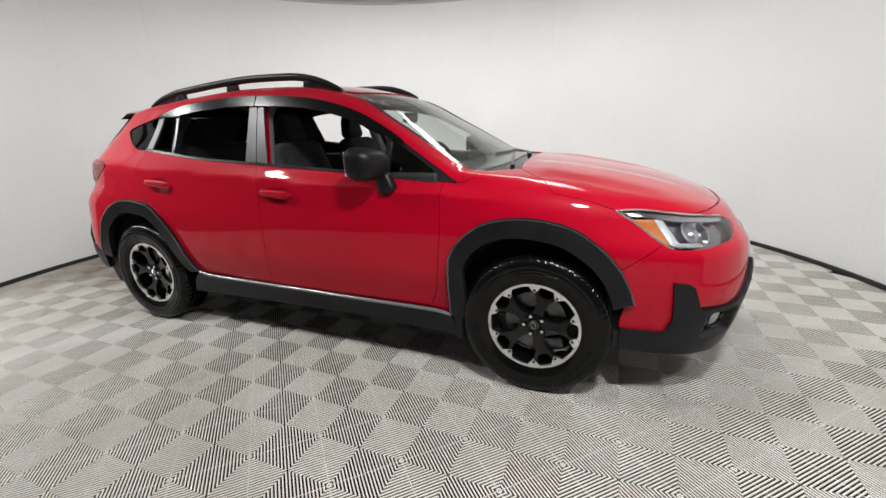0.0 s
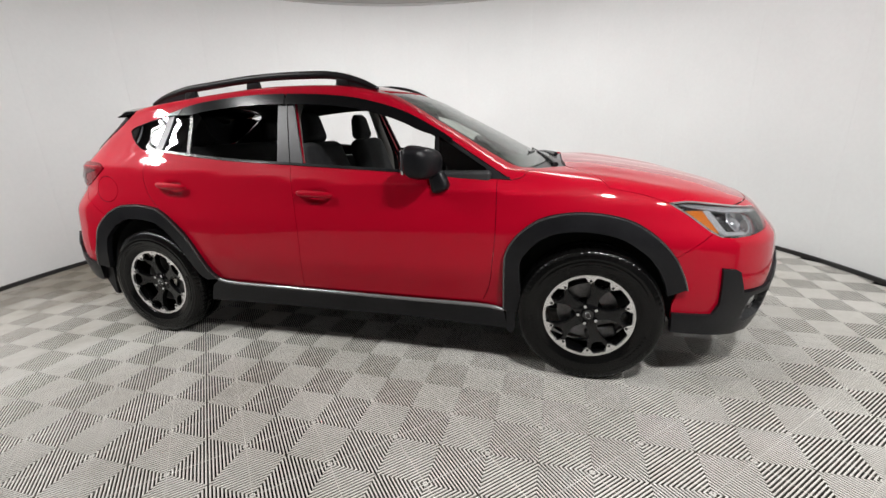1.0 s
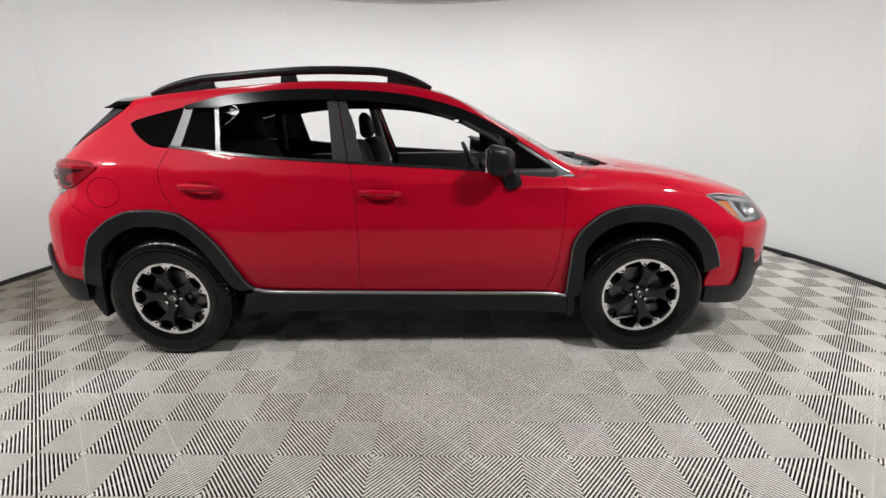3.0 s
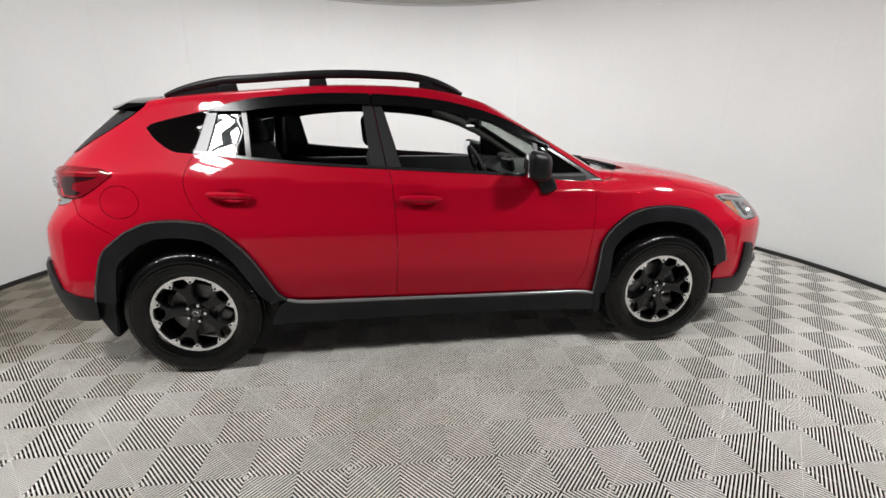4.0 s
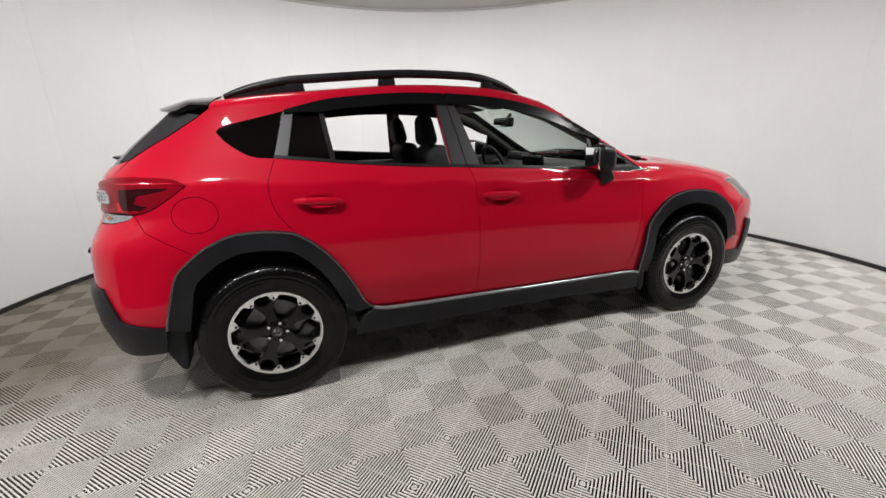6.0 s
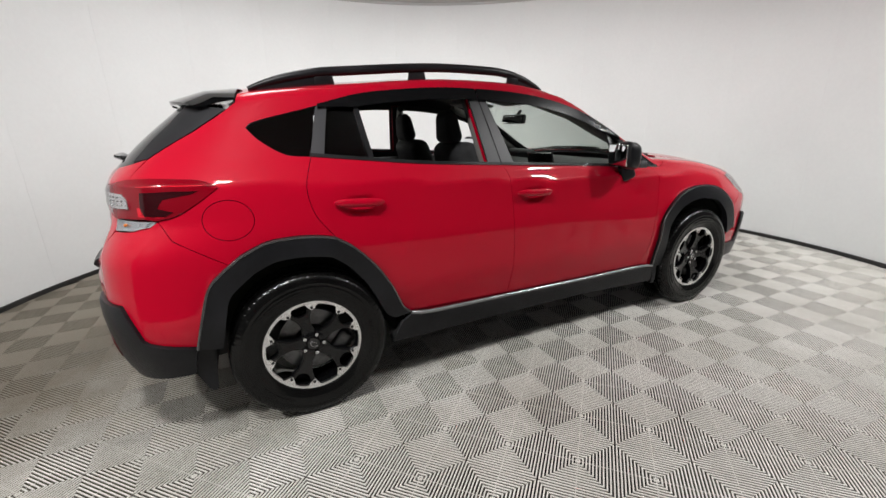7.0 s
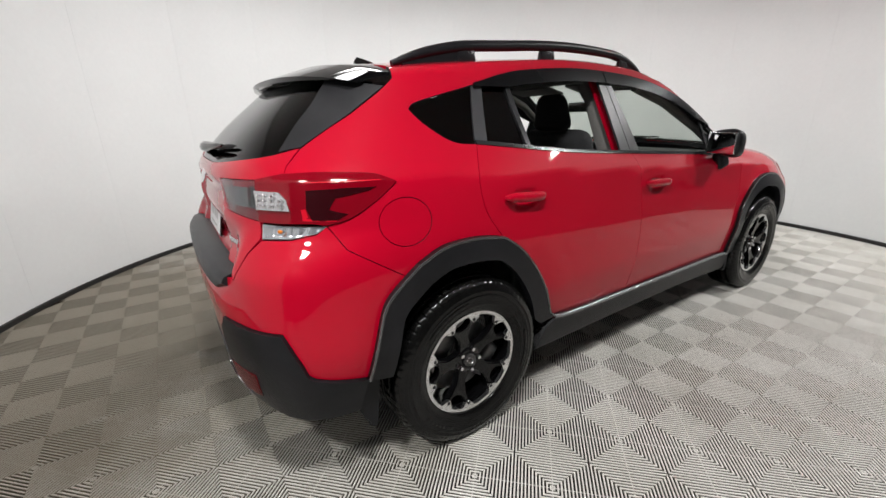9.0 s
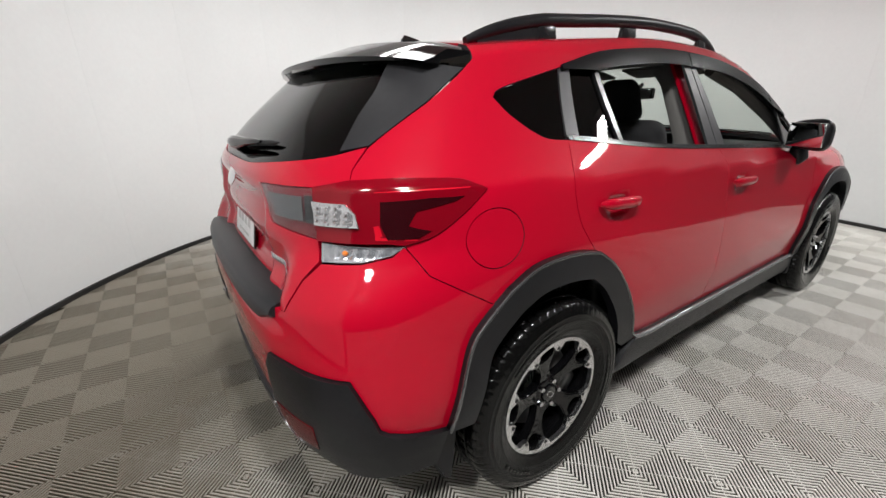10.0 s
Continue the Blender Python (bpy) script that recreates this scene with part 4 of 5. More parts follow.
# head lamps
head_line = np.vstack([HEAD_TOP, on_nose([(-0.50, 0.795), (-0.60, 0.765)]), on_side(rev(HEAD_LOW)[:-1])])
heads = panel("head_lamp", head_line, HEADBASE, car, NOSE, offset=-0.035, thick=0.03, gap=0.0, grid=0.03, label="head lamp with clear lens and amber corner")
panel("head_lens", head_line, LENS, heads, NOSE, offset=0.005, thick=0.003, gap=0.0, grid=0.03, back=LENS, edge=0.003, label="clear lens")
panel("amber_corner", np.vstack([on_side([(1.695, 0.872), (1.805, 0.868), (1.876, 0.768), (1.842, 0.775), (1.78, 0.815)])]), AMBER, heads, NOSE, offset=-0.012, thick=0.008, grid=0.02, label="amber corner reflector")
panel("lamp_blade", np.vstack([on_side([(1.66, 0.896), (1.74, 0.896), (1.86, 0.878)]), on_nose([(-0.66, 0.862), (-0.53, 0.838), (-0.55, 0.826)]), on_side([(1.88, 0.852), (1.84, 0.862), (1.76, 0.876)])]), CHROME, heads, NOSE, offset=-0.005, thick=0.008, grid=0.02, label="silver upper blade")
panel("lamp_frame", on_side([(1.80, 0.866), (1.835, 0.866), (1.905, 0.775), (1.99, 0.770), (2.0, 0.755), (1.90, 0.756), (1.872, 0.768)]), SILVER, heads, NOSE, offset=-0.008, thick=0.006, grid=0.02, label="bright C-shaped frame")
for k, s in enumerate((-1, 1)):
    bm = bmesh.new()
    edge_line = np.vstack([on_side(HEAD_LOW[1:14])[::-1], HEAD_TOP[:-1]])
    tube(bm, [(a[0], -s * (a[1] + 0.0 * b[1]), a[2]) for a, b in zip(edge_line + normals(edge_line) * 0.001, normals(edge_line))], 0.0042, 8)
    part("lamp_rim", bm, SILVER, heads[0 if s > 0 else 1], "thin silver rim of the lens")
    q = on_nose([(s * 0.705, 0.808)])[0]
    n = Vector(normals(np.array([q]))[0])
    turn_to = n.to_track_quat("-Y", "Z").to_matrix().to_4x4()
    bm = bmesh.new()
    lathe(bm, [(0.062, 0.004), (0.064, 0.010), (0.060, 0.010), (0.048, -0.004), (0.038, -0.016), (0.036, -0.020)], "y", 28)
    bm.transform(Matrix.Translation(Vector(q) - n * 0.022) @ turn_to)
    part("projector_ring", bm, CHROME, heads[k])
    bm = bmesh.new()
    lathe(bm, [(0.036, -0.012), (0.028, 0.0), (0.015, 0.007), (0.001, 0.009)], "y", 24)
    bm.transform(Matrix.Translation(Vector(q) - n * 0.022) @ turn_to)
    part("projector_lens", bm, WHITE, heads[k])

# black cladding over the arches and along the sill
def ring_in(line, depth):
    """The inner edge of an arch, nearer to the hub."""
    hub = np.array((WHEEL_X if line[0][0] > 0 else -WHEEL_X, WHEEL_Z))
    out = []
    for p in line:
        v = np.array(p) - hub
        out.append(tuple(hub + v * max(1 - depth / np.linalg.norm(v), 0.4)))
    return out


F_LINE = F_ARCH + F_ARCH_NOSE[1:]
R_LINE = R_ARCH_TAIL + R_ARCH_BACK[1:] + R_ARCH[1:]
panel("front_arch_cladding", on_side(F_LINE + rev(ring_in(F_LINE, 0.088))), CLAD, car, offset=0.024, thick=0.034, grid=0.03, edge=0.003, gap=0.0, label="grained black wheel arch cladding")
R_REST = R_ARCH_BACK + R_ARCH[1:]
panel("rear_arch_end", on_side(R_ARCH_TAIL + rev(ring_in(R_ARCH_TAIL, 0.088))), CLAD, car, offset=0.024, thick=0.034, grid=0.03, edge=0.003, gap=-0.001, label="grained black cladding end on the bumper")
panel("rear_arch_cladding", on_side(R_REST + rev(ring_in(R_REST, 0.088))), CLAD, car, offset=0.024, thick=0.034, grid=0.03, edge=0.003, gap=0.0, label="grained black wheel arch cladding")
for line in (F_LINE, R_LINE):
    q = on_side(line)
    n = normals(q)
    for s in (-1, 1):
        bm = bmesh.new()
        tube(bm, [(a[0], -s * (a[1] + b[1] * 0.021), a[2] - 0.004) for a, b in zip(q, n)], 0.0055, 8)
        part("cladding_lip", bm, RIMLINE, car, "smooth rounded edge of the arch cladding")
panel("sill_cladding", on_side(SILL_TOP + [(0.935, 0.235), (0.3, 0.262), (-0.3, 0.262), (-0.95, 0.255), (-0.90, 0.36)]), CLAD, car, offset=0.030, thick=0.05, grid=0.03, edge=0.004, rim=RIMLINE, gap=0.0, label="grained black sill cladding")
for s in (-1, 1):
    bm = bmesh.new()
    q = on_side(spline(SILL_TOP, 6))
    n = normals(q)
    tube(bm, [(a[0], -s * (a[1] + b[1] * 0.018), a[2] + 0.000) for a, b in zip(q, n)], 0.0105, 12)
    part("sill_ledge", bm, SILL_EDGE, car, "smooth rounded upper edge of the sill")
panel("rocker", on_side([(-0.85, 0.412), (-0.26, 0.388), (0.80, 0.374), (0.90, 0.352), (0.90, 0.33), (-0.84, 0.36)]), RED, car, offset=-0.006, thick=0.01, grid=0.04)
def flap(points, y0, y1, s):
    """A moulded flap: a side outline drawn out towards the car's middle and thinned there."""
    bm = bmesh.new()
    outer = [bm.verts.new((x, s * y0, z)) for x, z in points]
    cx = sum(p[0] for p in points) / len(points)
    inner_row = [bm.verts.new((cx + 0.45 * (x - cx), s * y1, z)) for x, z in points]
    n = len(points)
    bm.faces.new(outer)
    bm.faces.new(inner_row[::-1])
    for k in range(n):
        bm.faces.new((outer[k], inner_row[k], inner_row[(k + 1) % n], outer[(k + 1) % n]))
    bmesh.ops.recalc_face_normals(bm, faces=bm.faces)
    bmesh.ops.bevel(bm, geom=bm.edges[:], offset=0.006, segments=2, affect="EDGES")
    return bm


for s in (-1, 1):
    part("mud_flap", flap([(-1.778, 0.462), (-1.716, 0.462), (-1.722, 0.36), (-1.738, 0.225), (-1.765, 0.235), (-1.814, 0.345), (-1.806, 0.385)], 0.845, 0.66, s), CLAD, car, "black mud flap behind the wheel")
    part("mud_flap", flap([(0.925, 0.37), (0.975, 0.37), (0.978, 0.24), (0.960, 0.20), (0.930, 0.215)], 0.845, 0.70, s), CLAD, car, "black mud flap behind the wheel")

# wheel houses, floor pan and exhaust
for s in (-1, 1):
    for x in (WHEEL_X, -WHEEL_X):
        bm = bmesh.new()
        rows = []
        for a in np.linspace(-12, 192, 25):
            c, d = 0.415 * math.cos(radians(a)), 0.415 * math.sin(radians(a))
            rows.append([bm.verts.new((x + c, s * y, WHEEL_Z + 0.02 + d)) for y in (0.80, 0.50)] + [bm.verts.new((x, s * 0.50, WHEEL_Z))])
        for a, b in zip(rows, rows[1:]):
            bm.faces.new((a[0], a[1], b[1], b[0]))
            bm.faces.new((a[1], a[2], b[1]))
        part("wheel_house", bm, DARK, car)
bm = bmesh.new()
soft_box(bm, (1.80, 1.58, 0.12), (0.0, 0, 0.275), 0.03)
soft_box(bm, (0.95, 1.06, 0.12), (1.45, 0, 0.275), 0.03)
soft_box(bm, (0.95, 1.06, 0.14), (-1.50, 0, 0.290), 0.03)
soft_box(bm, (0.30, 0.46, 0.12), (-1.33, 0, 0.235), 0.03)
part("floor_pan", bm, DARK, car)
bm = bmesh.new()
tube(bm, [(-1.6, -0.05, 0.30), (-2.02, -0.05, 0.295), (-2.12, -0.05, 0.29)], 0.030, 16)
part("tailpipe", bm, GLOSS, car, "dark tailpipe")


# ---- side windows, pillars, visors ----
def between(line, a, b):
    return [p for p in line if min(a, b) - 1e-6 <= p[0] <= max(a, b) + 1e-6]


def on_line(line, x):
    xs = sorted((p for p in line), key=lambda p: p[0])
    return (x, float(np.interp(x, [p[0] for p in xs], [p[1] for p in xs])))


def window(x_low0, x_top0, x_low1, x_top1, lift=0.0):
    """An outline under the window's top line and over the belt, between two leaning edges."""
    low = [on_line(BELT, x_low0)] + [p for p in rev(BELT) if x_low0 + 0.01 < p[0] < x_low1 - 0.01] + [on_line(BELT, x_low1)]
    top = [on_line(WIN_TOP, x_top1)] + [p for p in rev(WIN_TOP) if x_top0 + 0.01 < p[0] < x_top1 - 0.01] + [on_line(WIN_TOP, x_top0)]
    return low + top


G = dict(offset=-0.014, thick=0.004, gap=0.0, grid=0.06)
panel("quarter_glass", on_side([(0.560, 1.035), (0.93, 1.006), (0.78, 1.098), (0.545, 1.244)]), TINT, front_doors, back=TINT, **G)
panel("rear_door_light", on_side(window(-1.185, -1.13, -0.985, -1.02)), TINT, rear_doors, back=TINT, **G, label="small dark fixed pane")
panel("quarter_window", on_side(QUARTER_END[1:-1] + [p for p in WIN_TOP if p[0] < -1.19] + [on_line(WIN_TOP, -1.185), (-1.245, 1.180)]), TINT, car, back=TINT, offset=-0.006, thick=0.004, gap=0.002, grid=0.05, label="dark privacy glass in the quarter panel")
P = dict(offset=-0.004, thick=0.010, gap=0.0008, grid=0.04)
panel("rear_pillar_trim", on_side(window(-1.243, -1.183, -1.185, -1.13)), PILLAR, rear_doors, **P, label="satin black pillar trim")
panel("door_pillar_trim", on_side(window(-0.365, -0.41, -0.284, -0.357)), PILLAR_DARK, rear_doors, **P, label="satin black pillar trim")
panel("door_pillar_trim", on_side(window(-0.280, -0.353, -0.20, -0.315)), PILLAR_DARK, front_doors, **P, label="satin black pillar trim")
panel("middle_pillar", on_side(window(-0.350, -0.398, -0.215, -0.325)), RED, car, offset=-0.045, thick=0.012, gap=0.0, grid=0.04, label="red body pillar between the doors")
panel("window_divider", on_side(window(-0.988, -1.022, -0.962, -0.998)), SATIN, rear_doors, **P)
panel("mirror_sail", on_side([(0.545, 1.036), (0.572, 1.034), (0.560, 1.236), (0.534, 1.250)]), SATIN, front_doors, **P)
panel("door_corner_trim", on_side([(0.835, 1.012), (0.935, 1.004), (0.79, 1.096)]), SATIN, front_doors, **P, label="black triangular corner trim")
# frame above the glass and the belt moulding
up = [on_line(WIN_TOP, x) for x in np.linspace(-1.18, 0.93, 40)]
panel("window_frame", on_side(up + [(x, z - 0.022) for x, z in rev(up)[2:]]), SATIN, car, offset=-0.006, thick=0.012, gap=0.0, grid=0.03)
belt = [on_line(BELT, x) for x in np.linspace(-1.24, 0.93, 30)]
panel("belt_moulding", on_side(belt + [(x, z + 0.014) for x, z in rev(belt)]), SATIN, car, offset=0.003, thick=0.014, gap=0.0, grid=0.03, label="thin black belt moulding")
# smoked wind deflectors, split over the middle pillar
def deflector(x0, x1, deep):
    line = [on_line(WIN_TOP, x) for x in np.linspace(x0, x1, 26)]
    low = []
    for k, (x, z) in enumerate(line):
        t = k / 25
        low.append((x, z - deep * min(1, 4 * (t if x0 < -1 else 1) + 0.15, 5 * (1 - t if x1 > 0 else 1) + 0.12)))
    return on_side([(x, z + 0.004) for x, z in line] + rev(low))


for owner, x0, x1 in ((rear_doors, -1.175, -0.362), (front_doors, -0.352, 0.63)):
    panel("wind_deflector", deflector(x0, x1, 0.052), VISOR_SOLID, owner, offset=0.012, thick=0.004, gap=0.0, grid=0.03, edge=0.004, label="smoked black wind deflector over the window")
    panel("deflector_flange", on_side([(x, z + 0.006) for x, z in [on_line(WIN_TOP, x) for x in np.linspace(x0, x1, 30)]] + [(x, z - 0.012) for x, z in [on_line(WIN_TOP, x) for x in np.linspace(x1, x0, 30)]]), VISOR_SOLID, owner, offset=0.013, thick=0.018, gap=0.0, grid=0.03, edge=0.008)

# door handles
for owner, x0, z0, x1, z1 in ((front_doors, -0.223, 0.944, 0.0, 0.934), (rear_doors, -1.177, 0.986, -0.957, 0.971)):
    for k, s in enumerate((-1, 1)):
        bm = bmesh.new()
        pts, rad = [], []
        for i in range(15):
            t = i / 14
            p = (x0 + (x1 - x0) * t, z0 + (z1 - z0) * t)
            q = on_side([p])[0]
            bow = 0.012 + 0.016 * (1 - (2 * t - 1) ** 4)
            pts.append((q[0], (q[1] - bow) * -s, q[2]))
            rad.append(0.006 + 0.0135 * (1 - abs(2 * t - 1) ** 5))
        tube(bm, pts, rad, 12, 0.6)
        part("door_handle", bm, RED, owner[k], "body-coloured pull handle")

# door mirrors
for k, s in enumerate((-1, 1)):
    bm = bmesh.new()
    bmesh.ops.create_uvsphere(bm, u_segments=36, v_segments=20, radius=1.0)
    for v in bm.verts:
        x, y, z = v.co
        sx, sy, sz = (math.copysign(abs(c) ** 0.62, c) for c in (x, y, z))
        fx = 0.085 * sx if sx > 0 else 0.045 * sx
        v.co = Vector((0.505 + fx - 0.03 * sy, -s * -1 * (0.885 + 0.098 * sy) * (1 if s > 0 else 1), 1.105 + sz * (0.074 + 0.012 * sy) - 0.012 * sx))
    if s < 0:
        for v in bm.verts:
            v.co.y = -abs(v.co.y)
    bmesh.ops.recalc_face_normals(bm, faces=bm.faces)
    mirror = part("door_mirror", bm, CLAD, front_doors[k], "grained dark grey mirror housing", angle=80)
    bm = bmesh.new()
    soft_box(bm, (0.012, 0.160, 0.118), (0.452, 0.885 * s, 1.108), 0.005, (0, 0, 10 * s), 3)
    part("mirror_glass", bm, MIRROR, mirror, "mirror glass")
    bm = bmesh.new()
    soft_box(bm, (0.10, 0.075, 0.11), (0.585, 0.838 * s, 1.005), 0.028, (0, -18, 8 * s), 4, 0.82)
    part("mirror_foot", bm, CLAD, mirror, "black mirror foot")

# roof rails on three feet
for s in (-1, 1):
    bm = bmesh.new()
    xs = np.linspace(-1.44, 0.16, 41)
    pts, rad = [], []
    for x in xs:
        t = (x + 1.44) / 1.60
        y = 0.535 - 0.02 * (2 * t - 1) ** 2
        base = float(deck_z(np.array([x]), np.array([y]))[0])
        rise = 0.048 * min(1.0, (1 - abs(2 * t - 1) ** 4.0) * 1.15) + 0.006
        pts.append((x, s * y, base + rise))
        rad.append(0.012 + 0.010 * (1 - abs(2 * t - 1) ** 8))
    tube(bm, pts, rad, 12, 1.0)
    rail = part("roof_rail", bm, CLAD, car, "black raised roof rail")
    for x, w in ((-1.11, 0.10), (-0.64, 0.10), (-0.05, 0.08)):
        bm = bmesh.new()
        y = 0.53
        base = float(deck_z(np.array([x]), np.array([y]))[0])
        soft_box(bm, (w, 0.024, 0.056), (x, s * y, base + 0.019), 0.006, (0, 0, 0), 2, 0.80)
        part("rail_foot", bm, SATIN, rail)
    for x0, x1 in ((-1.40, -1.10), (-0.04, 0.13)):
        bm = bmesh.new()
        row = []
        for x in np.linspace(x0, x1, 9):
            t = (x + 1.44) / 1.60
            y = 0.535 - 0.02 * (2 * t - 1) ** 2
            base = float(deck_z(np.array([x]), np.array([y]))[0])
            top = base + 0.048 * min(1.0, (1 - abs(2 * t - 1) ** 4.0) * 1.15) + 0.006
            row.append([bm.verts.new((x, s * y + d, z)) for d, z in ((-0.010, base - 0.005), (-0.010, top), (0.010, top), (0.010, base - 0.005))])
        for a, b in zip(row, row[1:]):
            for c in range(4):
                bm.faces.new((a[c], a[(c + 1) % 4], b[(c + 1) % 4], b[c]))
        bm.faces.new(row[0])
        bm.faces.new(row[-1][::-1])
        bmesh.ops.recalc_face_normals(bm, faces=bm.faces)
        part("rail_end", bm, CLAD, rail)

# fin aerial
bm = bmesh.new()
row = []
for t in np.linspace(0, 1, 9):
    x = -1.365 + 0.115 * t
    h = 0.044 * (1 - t) ** 0.7 * min(1, 14 * t + 0.55) + 0.004
    w = 0.024 * (1 - 0.5 * t)
    b = float(deck_z(np.array([x]), np.array([0.0]))[0]) - 0.003
    row.append([bm.verts.new((x, y, b + z)) for y, z in ((-w, 0), (-w * 0.55, h * 0.6), (-w * 0.2, h), (w * 0.2, h), (w * 0.55, h * 0.6), (w, 0))])
for a, b in zip(row, row[1:]):
    for c in range(6):
        bm.faces.new((a[c], a[(c + 1) % 6], b[(c + 1) % 6], b[c]))
bm.faces.new(row[0])
bm.faces.new(row[-1][::-1])
bmesh.ops.recalc_face_normals(bm, faces=bm.faces)
part("fin_aerial", bm, GLOSS, car, "gloss black fin aerial")

# front wipers
for y0, y1 in ((-0.52, 0.08), (-0.02, 0.55)):
    bm = bmesh.new()
    pts = []
    for t in np.linspace(0, 1, 8):
        y = y0 + (y1 - y0) * t
        x = 1.15 - 0.12 * t
        pts.append((x, y, float(deck_z(np.array([x]), np.array([y]))[0]) + 0.000))
    tube(bm, pts, [0.013, 0.012, 0.010, 0.009, 0.009, 0.008, 0.007, 0.006], 8)
    arm = part("wiper", bm, SATIN, car, "black windscreen wiper")
    bm = bmesh.new()
    pts = []
    for t in np.linspace(-0.35, 0.55, 8):
        y = y1 + (y1 - y0) * (t - 0.15)
        x = 1.015 + 0.02 * t - 0.05 * abs(t)
        pts.append((x, y, float(deck_z(np.array([x]), np.array([y]))[0]) + 0.002))
    tube(bm, pts, 0.006, 6)
    part("wiper_blade", bm, RUBBER, arm)

# ---- wheels ----
def tyre_mesh():
    bm = bmesh.new()
    n = 384
    cut = lambda r, d: (lambda i: r - (d if i % 6 == 0 else 0))
    prof = [(0.214, 0.083), (0.222, 0.096), (0.240, 0.106), (0.250, 0.1085), (0.252, 0.1095), (0.254, 0.1092), (0.262, 0.1110), (0.285, 0.113), (0.288, 0.1138), (0.291, 0.1128), (0.300, 0.1115), (0.306, 0.1125), (cut(0.313, 0.001), 0.1095), (cut(0.320, 0.002), 0.1070), (cut(0.329, 0.0025), 0.1030), (cut(0.340, 0.003), 0.094), (cut(0.346, 0.004), 0.083), (cut(0.3475, 0.005), 0.060),
            (0.340, 0.057), (0.340, 0.049), (cut(0.3495, 0.004), 0.046), (cut(0.350, 0.005), 0.020), (0.341, 0.018), (0.341, 0.008), (0.350, 0.006), (0.350, -0.006), (0.341, -0.008), (0.341, -0.018),
            (cut(0.350, 0.003), -0.020), (cut(0.3495, 0.004), -0.046), (0.340, -0.049), (0.340, -0.057), (cut(0.3475, 0.005), -0.060), (cut(0.346, 0.006), -0.083), (0.335, -0.098), (0.300, -0.1115), (0.262, -0.111), (0.222, -0.096), (0.214, -0.083)]
    return lathe(bm, prof, "y", n)


def flat_shape(outline, holes, depth, front, grid=0.02):
    """A plate cut to an outline in the wheel's plane; front(r) tells how far out its face lies."""
    uv, f = triangles([np.asarray(l) for l in (outline, *holes)], grid)
    bm = bmesh.new()
    r = np.hypot(uv[:, 0], uv[:, 1])
    o = np.array([front(v) for v in r])
    a = [bm.verts.new((u, -d, v)) for (u, v), d in zip(uv, o)]
    b = [bm.verts.new((u, -d + depth, v)) for (u, v), d in zip(uv, o)]
    for t in f:
        bm.faces.new((a[t[0]], a[t[1]], a[t[2]]))
        bm.faces.new((b[t[2]], b[t[1]], b[t[0]]))
    for i, j in rim_of(f):
        bm.faces.new((a[j], a[i], b[i], b[j]))
    bmesh.ops.recalc_face_normals(bm, faces=bm.faces)
    return bm


def polar(r, deg):
    return (r * math.cos(radians(deg)), r * math.sin(radians(deg)))


